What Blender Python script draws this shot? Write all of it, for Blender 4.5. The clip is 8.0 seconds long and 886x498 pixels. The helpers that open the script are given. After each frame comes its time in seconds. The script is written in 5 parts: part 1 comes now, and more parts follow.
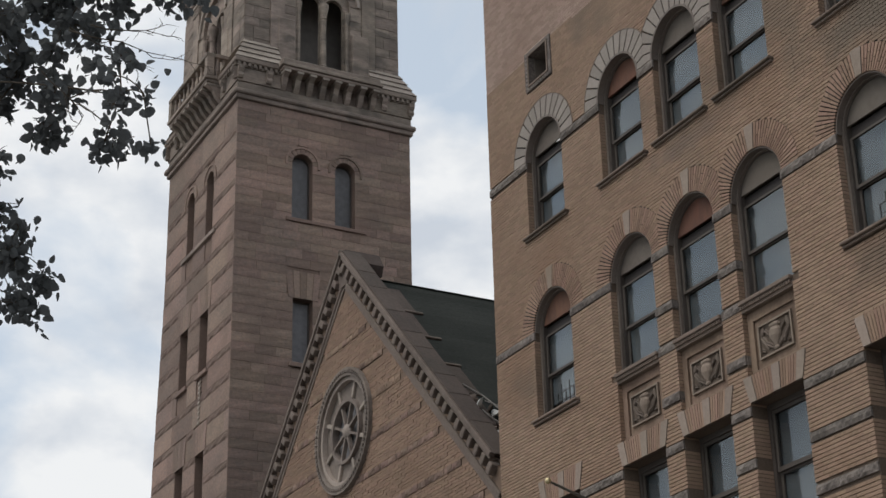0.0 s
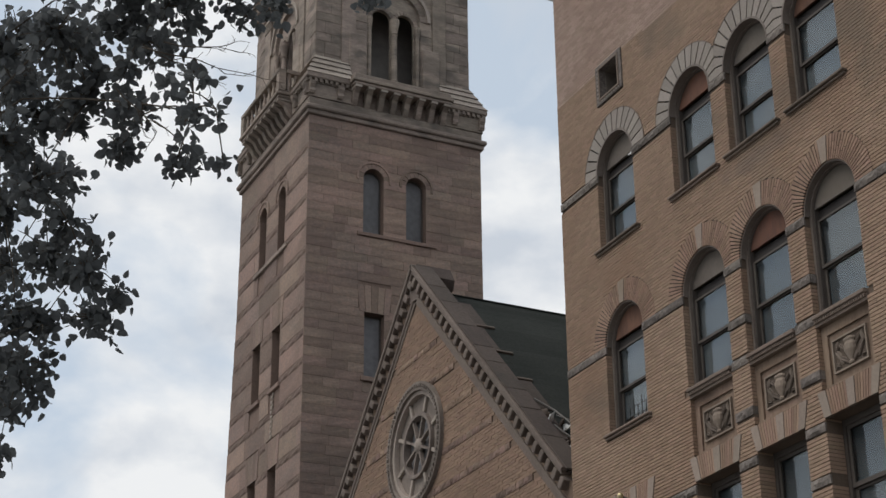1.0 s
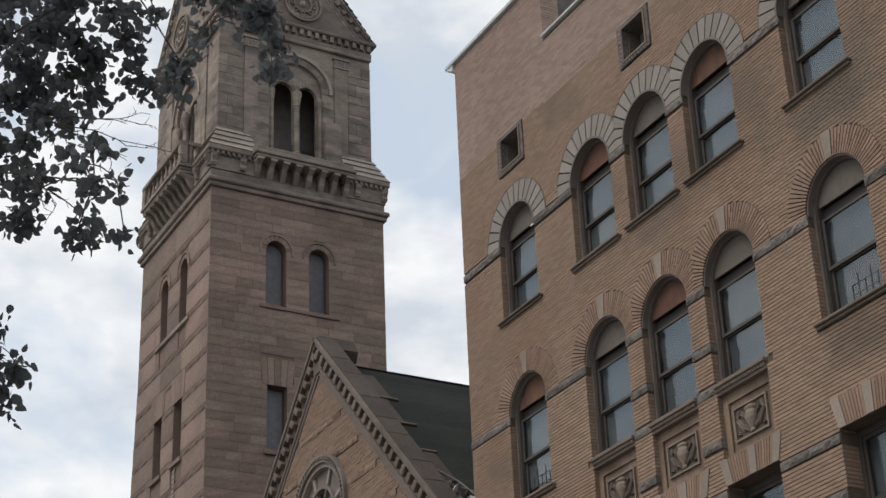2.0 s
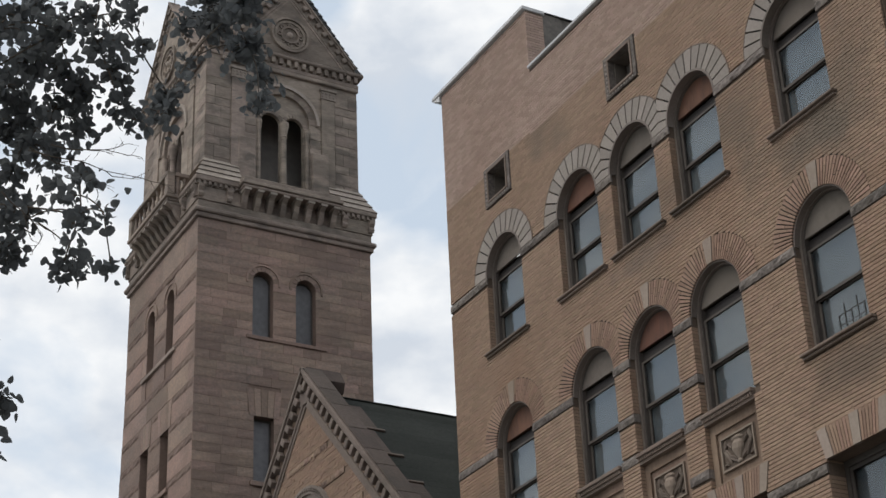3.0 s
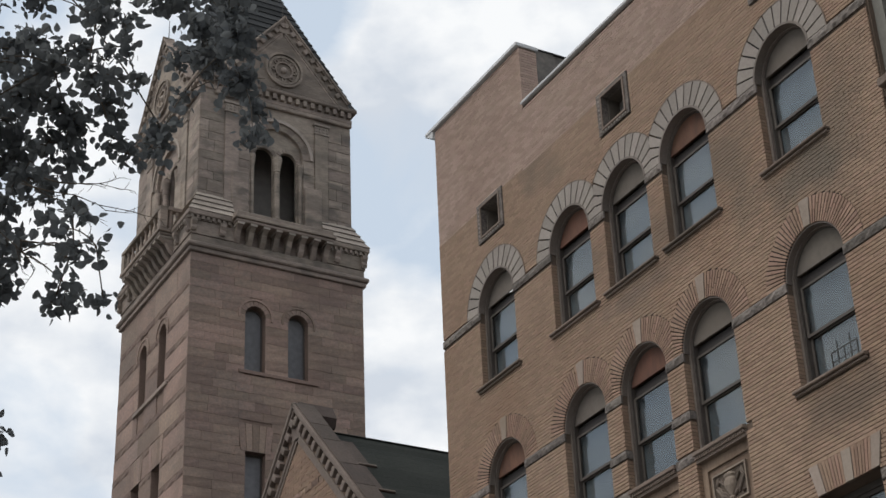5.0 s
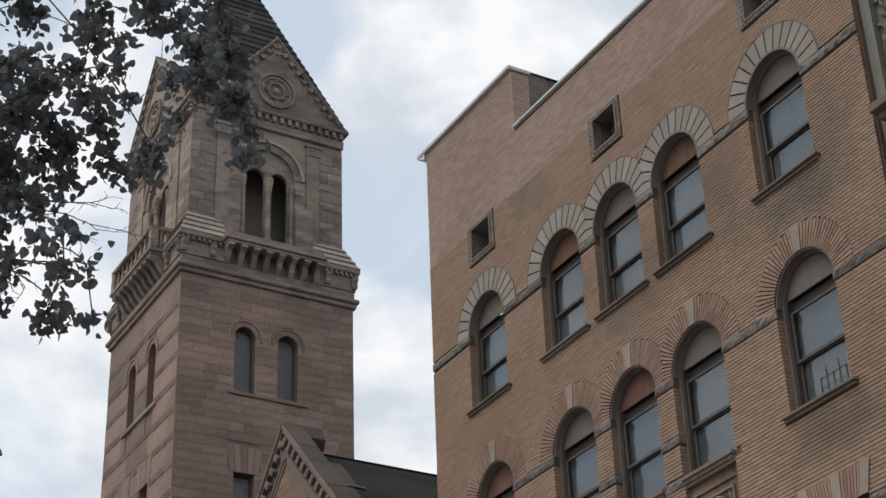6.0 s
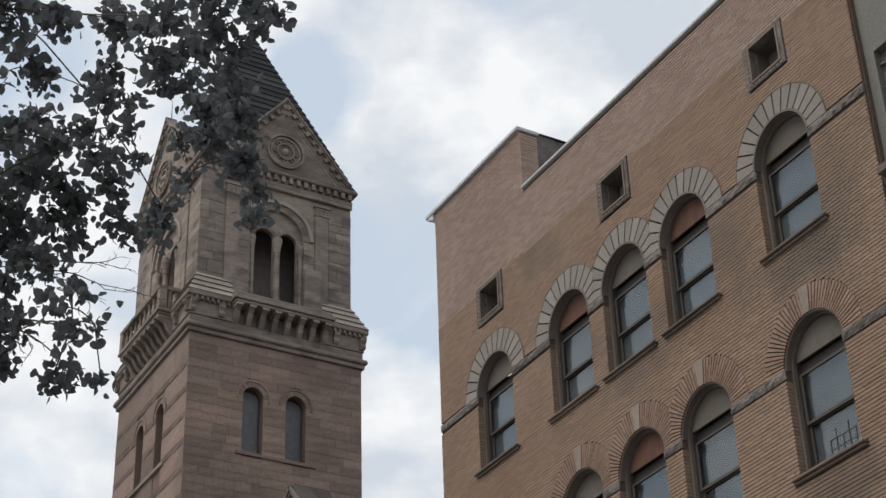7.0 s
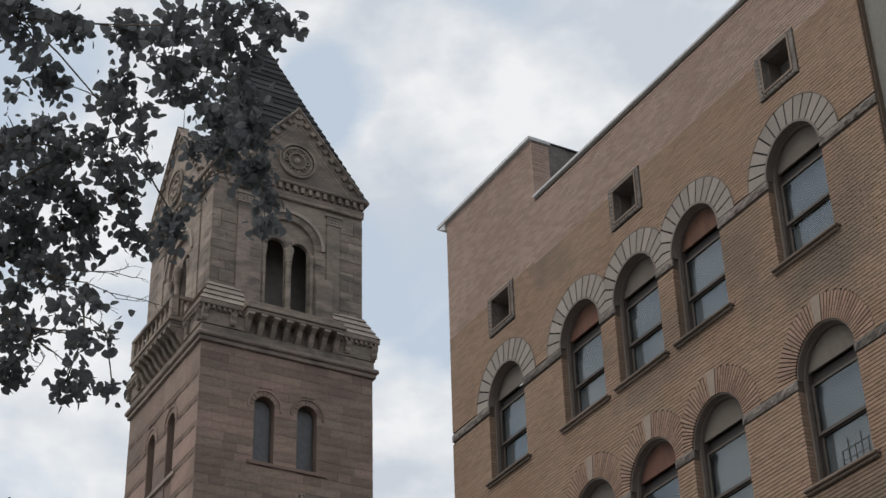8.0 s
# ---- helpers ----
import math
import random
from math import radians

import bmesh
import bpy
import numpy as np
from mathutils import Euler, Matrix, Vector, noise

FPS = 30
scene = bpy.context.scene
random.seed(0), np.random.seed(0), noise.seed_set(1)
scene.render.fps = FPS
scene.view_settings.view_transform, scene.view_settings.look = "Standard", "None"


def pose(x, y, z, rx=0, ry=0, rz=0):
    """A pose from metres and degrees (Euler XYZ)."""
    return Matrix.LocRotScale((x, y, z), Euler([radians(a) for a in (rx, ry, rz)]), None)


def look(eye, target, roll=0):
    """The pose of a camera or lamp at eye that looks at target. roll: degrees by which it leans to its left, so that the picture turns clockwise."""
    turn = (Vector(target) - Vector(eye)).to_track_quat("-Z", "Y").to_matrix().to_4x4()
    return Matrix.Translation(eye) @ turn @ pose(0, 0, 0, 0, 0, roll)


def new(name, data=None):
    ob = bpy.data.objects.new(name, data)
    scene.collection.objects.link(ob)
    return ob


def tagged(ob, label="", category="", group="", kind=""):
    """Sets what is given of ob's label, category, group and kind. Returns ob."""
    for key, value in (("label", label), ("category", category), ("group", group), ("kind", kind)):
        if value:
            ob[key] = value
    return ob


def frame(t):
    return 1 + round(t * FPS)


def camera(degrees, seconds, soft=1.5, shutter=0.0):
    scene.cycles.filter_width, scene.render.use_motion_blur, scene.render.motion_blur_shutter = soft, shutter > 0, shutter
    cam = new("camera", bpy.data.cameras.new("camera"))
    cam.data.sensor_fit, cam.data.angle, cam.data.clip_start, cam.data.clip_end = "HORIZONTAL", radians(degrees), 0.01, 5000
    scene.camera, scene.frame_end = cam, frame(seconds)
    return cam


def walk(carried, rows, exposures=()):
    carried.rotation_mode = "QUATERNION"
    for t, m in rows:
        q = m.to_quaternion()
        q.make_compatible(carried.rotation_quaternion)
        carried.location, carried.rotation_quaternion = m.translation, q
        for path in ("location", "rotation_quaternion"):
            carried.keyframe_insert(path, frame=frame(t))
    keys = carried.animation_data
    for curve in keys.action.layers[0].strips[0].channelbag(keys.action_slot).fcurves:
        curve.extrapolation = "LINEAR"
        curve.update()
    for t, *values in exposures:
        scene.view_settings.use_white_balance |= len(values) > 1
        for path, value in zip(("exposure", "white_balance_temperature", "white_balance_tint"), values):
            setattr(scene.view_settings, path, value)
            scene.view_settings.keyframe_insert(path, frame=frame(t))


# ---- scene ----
# ---------------------------------------------------------------- camera
cam = camera(28.54, 8.0, soft=1.5)
EYE = 1.6
ROWS = [  # seconds, turn, tilt, roll
    (0.0, 61.692, 24.221, -1.433),
    (0.5, 64.758, 24.692, -0.169),
    (1.0, 64.251, 24.730, -0.518),
    (1.5, 61.958, 26.019, -1.563),
    (1.7, 61.178, 26.549, -2.075),
    (2.8, 60.251, 27.670, -2.477),
    (3.0, 60.115, 27.985, -2.675),
    (3.5, 60.144, 28.260, -2.557),
    (4.0, 60.052, 28.550, -2.519),
    (4.5, 60.048, 28.971, -2.388),
    (4.7, 59.938, 29.054, -2.453),
    (5.8, 59.514, 29.559, -2.465),
    (6.0, 59.397, 29.856, -2.227),
    (6.5, 59.175, 30.899, -2.418),
    (7.0, 59.637, 31.855, -2.001),
    (7.5, 60.010, 32.159, -1.764),
    (8.0, 60.071, 32.183, -1.688),
]
walk(cam, [(t, pose(0, 0, EYE, 0, 0, yaw) @ pose(0, 0, 0, 90 + tilt) @ pose(0, 0, 0, 0, 0, roll)) for t, yaw, tilt, roll in ROWS], [(0.0, 0.18), (0.5, 0.12), (1.0, 0.16), (1.7, 0.25), (3.0, 0.3), (4.5, 0.3), (6.5, 0.3), (7.2, 0.24), (8.0, 0.16)])

# ---------------------------------------------------------------- world and sun
SUN_EL, SUN_AZ = radians(56), radians(186)   # veiled, over the roofs across the street
world = bpy.data.worlds.new("sky")
scene.world = world
world.use_nodes = True
wn, wl = world.node_tree.nodes, world.node_tree.links
wn.clear()
w_out = wn.new("ShaderNodeOutputWorld")
w_bg = wn.new("ShaderNodeBackground")
w_bg.inputs["Strength"].default_value = 0.125
w_sky = wn.new("ShaderNodeTexSky")
w_sky.sky_type = "NISHITA"
w_sky.sun_disc = False
w_sky.sun_elevation, w_sky.sun_rotation = SUN_EL, SUN_AZ
w_sky.air_density, w_sky.dust_density, w_sky.ozone_density = 1.0, 2.0, 1.0
w_tc = wn.new("ShaderNodeTexCoord")
w_map = wn.new("ShaderNodeMapping")
w_map.inputs["Location"].default_value = (0.35, 0.1, 0.0)
w_map.inputs["Scale"].default_value = (1.0, 1.0, 1.6)
w_n1 = wn.new("ShaderNodeTexNoise")
w_n1.inputs["Scale"].default_value, w_n1.inputs["Detail"].default_value, w_n1.inputs["Roughness"].default_value = 6.5, 9.0, 0.5
w_n1.inputs["Distortion"].default_value = 0.25
w_ramp = wn.new("ShaderNodeValToRGB")
w_ramp.color_ramp.elements[0].position, w_ramp.color_ramp.elements[0].color = 0.425, (0, 0, 0, 1)
w_ramp.color_ramp.elements[1].position, w_ramp.color_ramp.elements[1].color = 0.565, (1, 1, 1, 1)
w_n2 = wn.new("ShaderNodeTexNoise")
w_n2.inputs["Scale"].default_value, w_n2.inputs["Detail"].default_value = 11.0, 8.0
w_tone = wn.new("ShaderNodeValToRGB")
w_tone.color_ramp.elements[0].position, w_tone.color_ramp.elements[0].color = 0.41, (4.2, 4.55, 5.05, 1)
w_tone.color_ramp.elements[1].position, w_tone.color_ramp.elements[1].color = 0.60, (6.15, 6.25, 6.35, 1)
w_thin = wn.new("ShaderNodeMixRGB")   # thin high haze over the blue
w_thin.inputs["Fac"].default_value = 0.8
w_thin.inputs["Color2"].default_value = (4.35, 4.95, 5.6, 1)
w_mix = wn.new("ShaderNodeMixRGB")
wl.new(w_tc.outputs["Generated"], w_map.inputs["Vector"])
wl.new(w_map.outputs["Vector"], w_n1.inputs["Vector"])
wl.new(w_map.outputs["Vector"], w_n2.inputs["Vector"])
w_last = w_n1.outputs["Fac"]
# cloud banks and clear gaps: direction, half width in degrees, amount
for way, wide, amount in (((-0.7165, 0.3461, 0.6057), 2.6, -0.2), ((-0.694, 0.3955, 0.6015), 4.0, 0.13), ((-0.6750, 0.3550, 0.6467), 4.0, 0.1), ((-0.737, 0.4008, 0.5442), 3.0, -0.06), ((-0.6909, 0.4341, 0.5782), 6.5, 0.17), ((-0.637, 0.4706, 0.6106), 4.0, 0.05), ((-0.672, 0.401, 0.6225), 4.0, 0.02), ((-0.7535, 0.4135, 0.5111), 5.0, -0.07),
                          ((-0.919, 0.2652, 0.2916), 3.5, 0.16), ((-0.9106, 0.2336, 0.3409), 3.5, 0.01), ((-0.8782, 0.2512, 0.4071), 6.5, 0.12), ((-0.7702, 0.42, 0.48), 4.0, 0.02)):
    w_dot = wn.new("ShaderNodeVectorMath")
    w_dot.operation = "DOT_PRODUCT"
    w_dot.inputs[1].default_value = way
    wl.new(w_tc.outputs["Generated"], w_dot.inputs[0])
    w_near = wn.new("ShaderNodeMapRange")
    w_near.interpolation_type = "SMOOTHSTEP"
    w_near.inputs["From Min"].default_value, w_near.inputs["From Max"].default_value = math.cos(radians(wide)), 1.0
    w_near.inputs["To Min"].default_value, w_near.inputs["To Max"].default_value = 0.0, amount
    wl.new(w_dot.outputs["Value"], w_near.inputs["Value"])
    w_sum = wn.new("ShaderNodeMath")
    w_sum.operation = "ADD"
    wl.new(w_last, w_sum.inputs[0])
    wl.new(w_near.outputs["Result"], w_sum.inputs[1])
    w_last = w_sum.outputs[0]
wl.new(w_last, w_ramp.inputs["Fac"])
# brighter, thicker cloud low over the far end of the street
w_low = wn.new("ShaderNodeVectorMath")
w_low.operation = "DOT_PRODUCT"
w_low.inputs[1].default_value = (-0.8855, 0.2451, 0.3948)
wl.new(w_tc.outputs["Generated"], w_low.inputs[0])
w_lift = wn.new("ShaderNodeMapRange")
w_lift.interpolation_type = "SMOOTHSTEP"
w_lift.inputs["From Min"].default_value, w_lift.inputs["From Max"].default_value = math.cos(radians(14)), 1.0
w_lift.inputs["To Min"].default_value, w_lift.inputs["To Max"].default_value = 0.0, 0.07
wl.new(w_low.outputs["Value"], w_lift.inputs["Value"])
w_add = wn.new("ShaderNodeMath")
w_add.operation = "ADD"
wl.new(w_n2.outputs["Fac"], w_add.inputs[0])
wl.new(w_lift.outputs["Result"], w_add.inputs[1])
wl.new(w_add.outputs[0], w_tone.inputs["Fac"])
wl.new(w_sky.outputs["Color"], w_thin.inputs["Color1"])
wl.new(w_thin.outputs["Color"], w_mix.inputs["Color1"])
wl.new(w_tone.outputs["Color"], w_mix.inputs["Color2"])
wl.new(w_ramp.outputs["Color"], w_mix.inputs["Fac"])
wl.new(w_mix.outputs["Color"], w_bg.inputs["Color"])
wl.new(w_bg.outputs["Background"], w_out.inputs["Surface"])

sun_data = bpy.data.lights.new("sun", "SUN")
sun_data.energy, sun_data.angle, sun_data.color = 1.45, radians(40), (1.0, 0.955, 0.89)
sun = new("sun", sun_data)
sun_dir = Vector((math.sin(SUN_AZ) * math.cos(SUN_EL), math.cos(SUN_AZ) * math.cos(SUN_EL), math.sin(SUN_EL)))
sun.matrix_world = look(tuple(sun_dir * 80), (0, 0, 0))


# ---------------------------------------------------------------- materials
def surface(name, low, high, rough=0.85, grain=18.0, blotch=0.7, vary=0.0, stain=None, stain_at=0.58, bump=0.3, bump_scale=40.0,
            metal=0.0, streak=1.0, stain_scale=0.6, spec=0.3, soil=None, patches=()):
    """Two tones mixed by fine and broad noise, with piece-to-piece variation, stains and fine relief."""
    m = bpy.data.materials.new(name)
    m.use_nodes = True
    n, l = m.node_tree.nodes, m.node_tree.links
    b = n["Principled BSDF"]
    b.inputs["Metallic"].default_value = metal
    b.inputs["Specular IOR Level"].default_value = spec
    geo = n.new("ShaderNodeNewGeometry")
    info = n.new("ShaderNodeObjectInfo")
    mapping = n.new("ShaderNodeMapping")
    mapping.inputs["Scale"].default_value = (1, 1, streak)
    l.new(geo.outputs["Position"], mapping.inputs["Vector"])

    def noise_tex(scale, detail=5.0):
        t = n.new("ShaderNodeTexNoise")
        t.inputs["Scale"].default_value, t.inputs["Detail"].default_value = scale, detail
        l.new(mapping.outputs["Vector"], t.inputs["Vector"])
        return t

    fine, broad = noise_tex(grain), noise_tex(blotch)
    add = n.new("ShaderNodeMath")
    add.operation = "ADD"
    l.new(fine.outputs["Fac"], add.inputs[0])
    l.new(broad.outputs["Fac"], add.inputs[1])
    rng = n.new("ShaderNodeMapRange")
    rng.inputs["From Min"].default_value, rng.inputs["From Max"].default_value = 0.7, 1.3
    l.new(add.outputs[0], rng.inputs["Value"])
    mix = n.new("ShaderNodeMixRGB")
    mix.inputs["Color1"].default_value, mix.inputs["Color2"].default_value = (*low, 1), (*high, 1)
    l.new(rng.outputs["Result"], mix.inputs["Fac"])
    col = mix.outputs["Color"]
    if vary:
        both = n.new("ShaderNodeMath")
        both.operation = "ADD"
        l.new(geo.outputs["Random Per Island"], both.inputs[0])
        l.new(info.outputs["Random"], both.inputs[1])
        fr = n.new("ShaderNodeMath")
        fr.operation = "FRACT"
        l.new(both.outputs[0], fr.inputs[0])
        val = n.new("ShaderNodeMapRange")
        val.inputs["To Min"].default_value, val.inputs["To Max"].default_value = 1 - vary, 1 + vary
        l.new(fr.outputs[0], val.inputs["Value"])
        hsv = n.new("ShaderNodeHueSaturation")
        l.new(val.outputs["Result"], hsv.inputs["Value"])
        hue = n.new("ShaderNodeMapRange")
        hue.inputs["To Min"].default_value, hue.inputs["To Max"].default_value = 0.5 - vary * 0.05, 0.5 + vary * 0.04
        mul = n.new("ShaderNodeMath")
        mul.operation = "MULTIPLY"
        mul.inputs[1].default_value = 7.31
        l.new(both.outputs[0], mul.inputs[0])
        fr2 = n.new("ShaderNodeMath")
        fr2.operation = "FRACT"
        l.new(mul.outputs[0], fr2.inputs[0])
        l.new(fr2.outputs[0], hue.inputs["Value"])
        l.new(hue.outputs["Result"], hsv.inputs["Hue"])
        l.new(col, hsv.inputs["Color"])
        col = hsv.outputs["Color"]
    if stain:
        s = noise_tex(stain_scale, 8.0)
        r = n.new("ShaderNodeValToRGB")
        r.color_ramp.elements[0].position, r.color_ramp.elements[1].position = stain_at, stain_at + 0.16
        l.new(s.outputs["Fac"], r.inputs["Fac"])
        sm = n.new("ShaderNodeMixRGB")
        sm.inputs["Color2"].default_value = (*stain, 1)
        half = n.new("ShaderNodeMath")
        half.operation = "MULTIPLY"
        half.inputs[1].default_value = 0.6
        l.new(r.outputs["Color"], half.inputs[0])
        l.new(half.outputs[0], sm.inputs["Fac"])
        l.new(col, sm.inputs["Color1"])
        col = sm.outputs["Color"]
    if soil:      # broad weathered patches: colour, onset, size
        s = noise_tex(soil[2], 10.0)
        r = n.new("ShaderNodeMapRange")
        r.inputs["From Min"].default_value, r.inputs["From Max"].default_value = soil[1], soil[1] + 0.12
        r.inputs["To Max"].default_value = 0.75
        l.new(s.outputs["Fac"], r.inputs["Value"])
        sm = n.new("ShaderNodeMixRGB")
        sm.inputs["Color2"].default_value = (*soil[0], 1)
        l.new(r.outputs["Result"], sm.inputs["Fac"])
        l.new(col, sm.inputs["Color1"])
        col = sm.outputs["Color"]
    for middle, reach, tint in patches:      # rain-soiled patches below sills
        sub, div, ln = n.new("ShaderNodeVectorMath"), n.new("ShaderNodeVectorMath"), n.new("ShaderNodeVectorMath")
        sub.operation, div.operation, ln.operation = "SUBTRACT", "DIVIDE", "LENGTH"
        sub.inputs[1].default_value, div.inputs[1].default_value = middle, reach
        l.new(geo.outputs["Position"], sub.inputs[0])
        l.new(sub.outputs["Vector"], div.inputs[0])
        l.new(div.outputs["Vector"], ln.inputs[0])
        rag = noise_tex(2.2, 8.0)
        ad = n.new("ShaderNodeMath")
        ad.operation = "ADD"
        l.new(ln.outputs["Value"], ad.inputs[0])
        l.new(rag.outputs["Fac"], ad.inputs[1])
        fade = n.new("ShaderNodeMapRange")
        fade.interpolation_type = "SMOOTHSTEP"
        fade.inputs["From Min"].default_value, fade.inputs["From Max"].default_value = 0.7, 1.5
        fade.inputs["To Min"].default_value, fade.inputs["To Max"].default_value = 0.7, 0.0
        l.new(ad.outputs[0], fade.inputs["Value"])
        pm = n.new("ShaderNodeMixRGB")
        pm.inputs["Color2"].default_value = (*tint, 1)
        l.new(fade.outputs["Result"], pm.inputs["Fac"])
        l.new(col, pm.inputs["Color1"])
        col = pm.outputs["Color"]
    l.new(col, b.inputs["Base Color"])
    rr = n.new("ShaderNodeMapRange")
    rr.inputs["To Min"].default_value, rr.inputs["To Max"].default_value = max(rough - 0.1, 0.02), min(rough + 0.1, 1)
    l.new(fine.outputs["Fac"], rr.inputs["Value"])
    l.new(rr.outputs["Result"], b.inputs["Roughness"])
    if bump:
        bt = noise_tex(bump_scale, 6.0)
        bp = n.new("ShaderNodeBump")
        bp.inputs["Strength"].default_value, bp.inputs["Distance"].default_value = bump, 0.02
        l.new(bt.outputs["Fac"], bp.inputs["Height"])
        l.new(bp.outputs["Normal"], b.inputs["Normal"])
    return m


def glass_pane(name):
    m = bpy.data.materials.new(name)
    m.use_nodes = True
    n, l = m.node_tree.nodes, m.node_tree.links
    n.clear()
    out, mix = n.new("ShaderNodeOutputMaterial"), n.new("ShaderNodeMixShader")
    tr, gl, fr = n.new("ShaderNodeBsdfTransparent"), n.new("ShaderNodeBsdfGlossy"), n.new("ShaderNodeLayerWeight")
    tr.inputs["Color"].default_value = (0.84, 0.88, 0.89, 1)
    gl.inputs["Color"].default_value, gl.inputs["Roughness"].default_value = (0.95, 0.97, 1, 1), 0.03
    fr.inputs["Blend"].default_value = 0.5
    sq, gain = n.new("ShaderNodeMath"), n.new("ShaderNodeMath")
    sq.operation, gain.operation = "POWER", "MULTIPLY_ADD"
    sq.inputs[1].default_value, gain.inputs[1].default_value, gain.inputs[2].default_value = 2.0, 0.2, 0.035
    l.new(fr.outputs["Facing"], sq.inputs[0])
    l.new(sq.outputs[0], gain.inputs[0])
    geo, wav, bp = n.new("ShaderNodeNewGeometry"), n.new("ShaderNodeTexNoise"), n.new("ShaderNodeBump")
    wav.inputs["Scale"].default_value, bp.inputs["Strength"].default_value, bp.inputs["Distance"].default_value = 1.6, 0.09, 0.02
    l.new(geo.outputs["Position"], wav.inputs["Vector"])
    l.new(wav.outputs["Fac"], bp.inputs["Height"])
    l.new(bp.outputs["Normal"], gl.inputs["Normal"])
    l.new(gain.outputs[0], mix.inputs["Fac"])
    l.new(tr.outputs["BSDF"], mix.inputs[1])
    l.new(gl.outputs["BSDF"], mix.inputs[2])
    l.new(mix.outputs["Shader"], out.inputs["Surface"])
    return m


M_BUFF = surface("buff_brick", (0.232, 0.151, 0.102), (0.294, 0.206, 0.145), 0.9, 25, 0.45, 0.12, (0.23, 0.142, 0.094), 0.56, 0.35, 60, soil=((0.165, 0.125, 0.092), 0.56, 0.42),
                 patches=(((-16.5, 16.0, 15.1), (1.3, 9.0, 0.55), (0.125, 0.105, 0.083)), ((-16.4, 16.0, 11.35), (1.5, 9.0, 0.6), (0.12, 0.092, 0.07)), ((-20.9, 16.0, 15.2), (1.8, 9.0, 0.3), (0.17, 0.125, 0.098))))
M_REDDISH = surface("red_brown_brick", (0.324, 0.226, 0.178), (0.413, 0.305, 0.249), 0.9, 25, 0.6, 0.13, (0.28, 0.19, 0.148), 0.66, 0.35, 60)
M_ORANGE = surface("orange_arch_brick", (0.22, 0.138, 0.097), (0.29, 0.195, 0.142), 0.9, 25, 0.8, 0.16, None, 0.6, 0.3, 60)
M_SOOT = surface("sooty_joint", (0.012, 0.011, 0.01), (0.025, 0.022, 0.02), 0.95, 30, 1, 0, None, 0.6, 0.2, 60)
M_MORTAR = surface("mortar", (0.092, 0.066, 0.048), (0.142, 0.103, 0.076), 0.95, 30, 0.6, 0.0, None, 0.6, 0.3, 80)
M_RUBBLE = surface("rock_faced_stone", (0.078, 0.065, 0.057), (0.22, 0.188, 0.163), 0.95, 20, 4.0, 0.15, (0.08, 0.07, 0.06), 0.55, 1.0, 16)
M_GREY = surface("grey_limestone", (0.211, 0.18, 0.155), (0.275, 0.241, 0.21), 0.9, 20, 1.0, 0.12, (0.18, 0.165, 0.15), 0.6, 0.35, 30)
M_WARMSTONE = surface("warm_limestone", (0.22, 0.172, 0.136), (0.29, 0.233, 0.19), 0.9, 20, 1.0, 0.1, (0.2, 0.15, 0.1), 0.6, 0.35, 30)
M_BROWNSTONE = surface("brownstone", (0.168, 0.13, 0.108), (0.284, 0.195, 0.151), 0.95, 12, 0.45, 0.2, (0.165, 0.118, 0.096), 0.52, 0.5, 14, streak=1.25)
M_BROWNJOINT = surface("brownstone_joint", (0.145, 0.1, 0.08), (0.2, 0.14, 0.111), 0.95, 12, 0.5, 0, None, 0.6, 0.4, 20)
M_TRIM = surface("brown_trim_stone", (0.209, 0.167, 0.136), (0.316, 0.257, 0.211), 0.93, 7, 1.6, 0.2, (0.125, 0.103, 0.086), 0.47, 0.9, 11, stain_scale=0.7, streak=2.4, soil=((0.105, 0.09, 0.077), 0.55, 0.9))
M_CHURCHBRICK = surface("church_buff_brick", (0.185, 0.12, 0.0816), (0.239, 0.16, 0.113), 0.9, 25, 0.5, 0.12, (0.185, 0.118, 0.08), 0.6, 0.35, 50)
M_SLATE = surface("dark_green_slate", (0.03, 0.031, 0.031), (0.052, 0.053, 0.053), 0.9, 20, 0.6, 0.3, (0.07, 0.066, 0.06), 0.6, 0.4, 20, spec=0.12)
M_WOOD = surface("dark_window_paint", (0.0578, 0.0476, 0.0408), (0.0884, 0.0734, 0.0626), 0.6, 30, 1.0, 0.1, None, 0.6, 0.2, 60)
# transom wood with the shade under the head panel put into its colour
M_RAIL = surface("shaded_rail", (0.024, 0.02, 0.018), (0.042, 0.035, 0.031), 0.7, 30, 1.0, 0.1, None, 0.6, 0.2, 60)
M_TYMP = surface("grey_tan_panel", (0.11, 0.0918, 0.0759), (0.153, 0.13, 0.108), 0.85, 10, 1.5, 0.1, (0.12, 0.1, 0.08), 0.55, 0.2, 30)
M_RUST = surface("weathered_red_panel", (0.085, 0.043, 0.031), (0.155, 0.08, 0.052), 0.85, 9, 3.0, 0.1, (0.14, 0.06, 0.04), 0.5, 0.3, 25, stain_scale=3.0, streak=0.35)
M_BLIND = surface("grey_window_blind", (0.092, 0.0944, 0.0992), (0.128, 0.131, 0.136), 0.9, 4, 0.7, 0.15, None, 0.6, 0.1, 20)
M_RELIEF = surface("carved_tan_stone", (0.2, 0.152, 0.118), (0.28, 0.225, 0.178), 0.92, 18, 1.0, 0.12, (0.12, 0.095, 0.075), 0.56, 0.4, 30)
# leaves and ground of the reliefs, darker than frame and vase
M_RELIEFLEAF = surface("dark_carved_leaf", (0.11, 0.084, 0.067), (0.17, 0.134, 0.107), 0.92, 18, 1.0, 0.12, (0.07, 0.055, 0.044), 0.52, 0.5, 30)
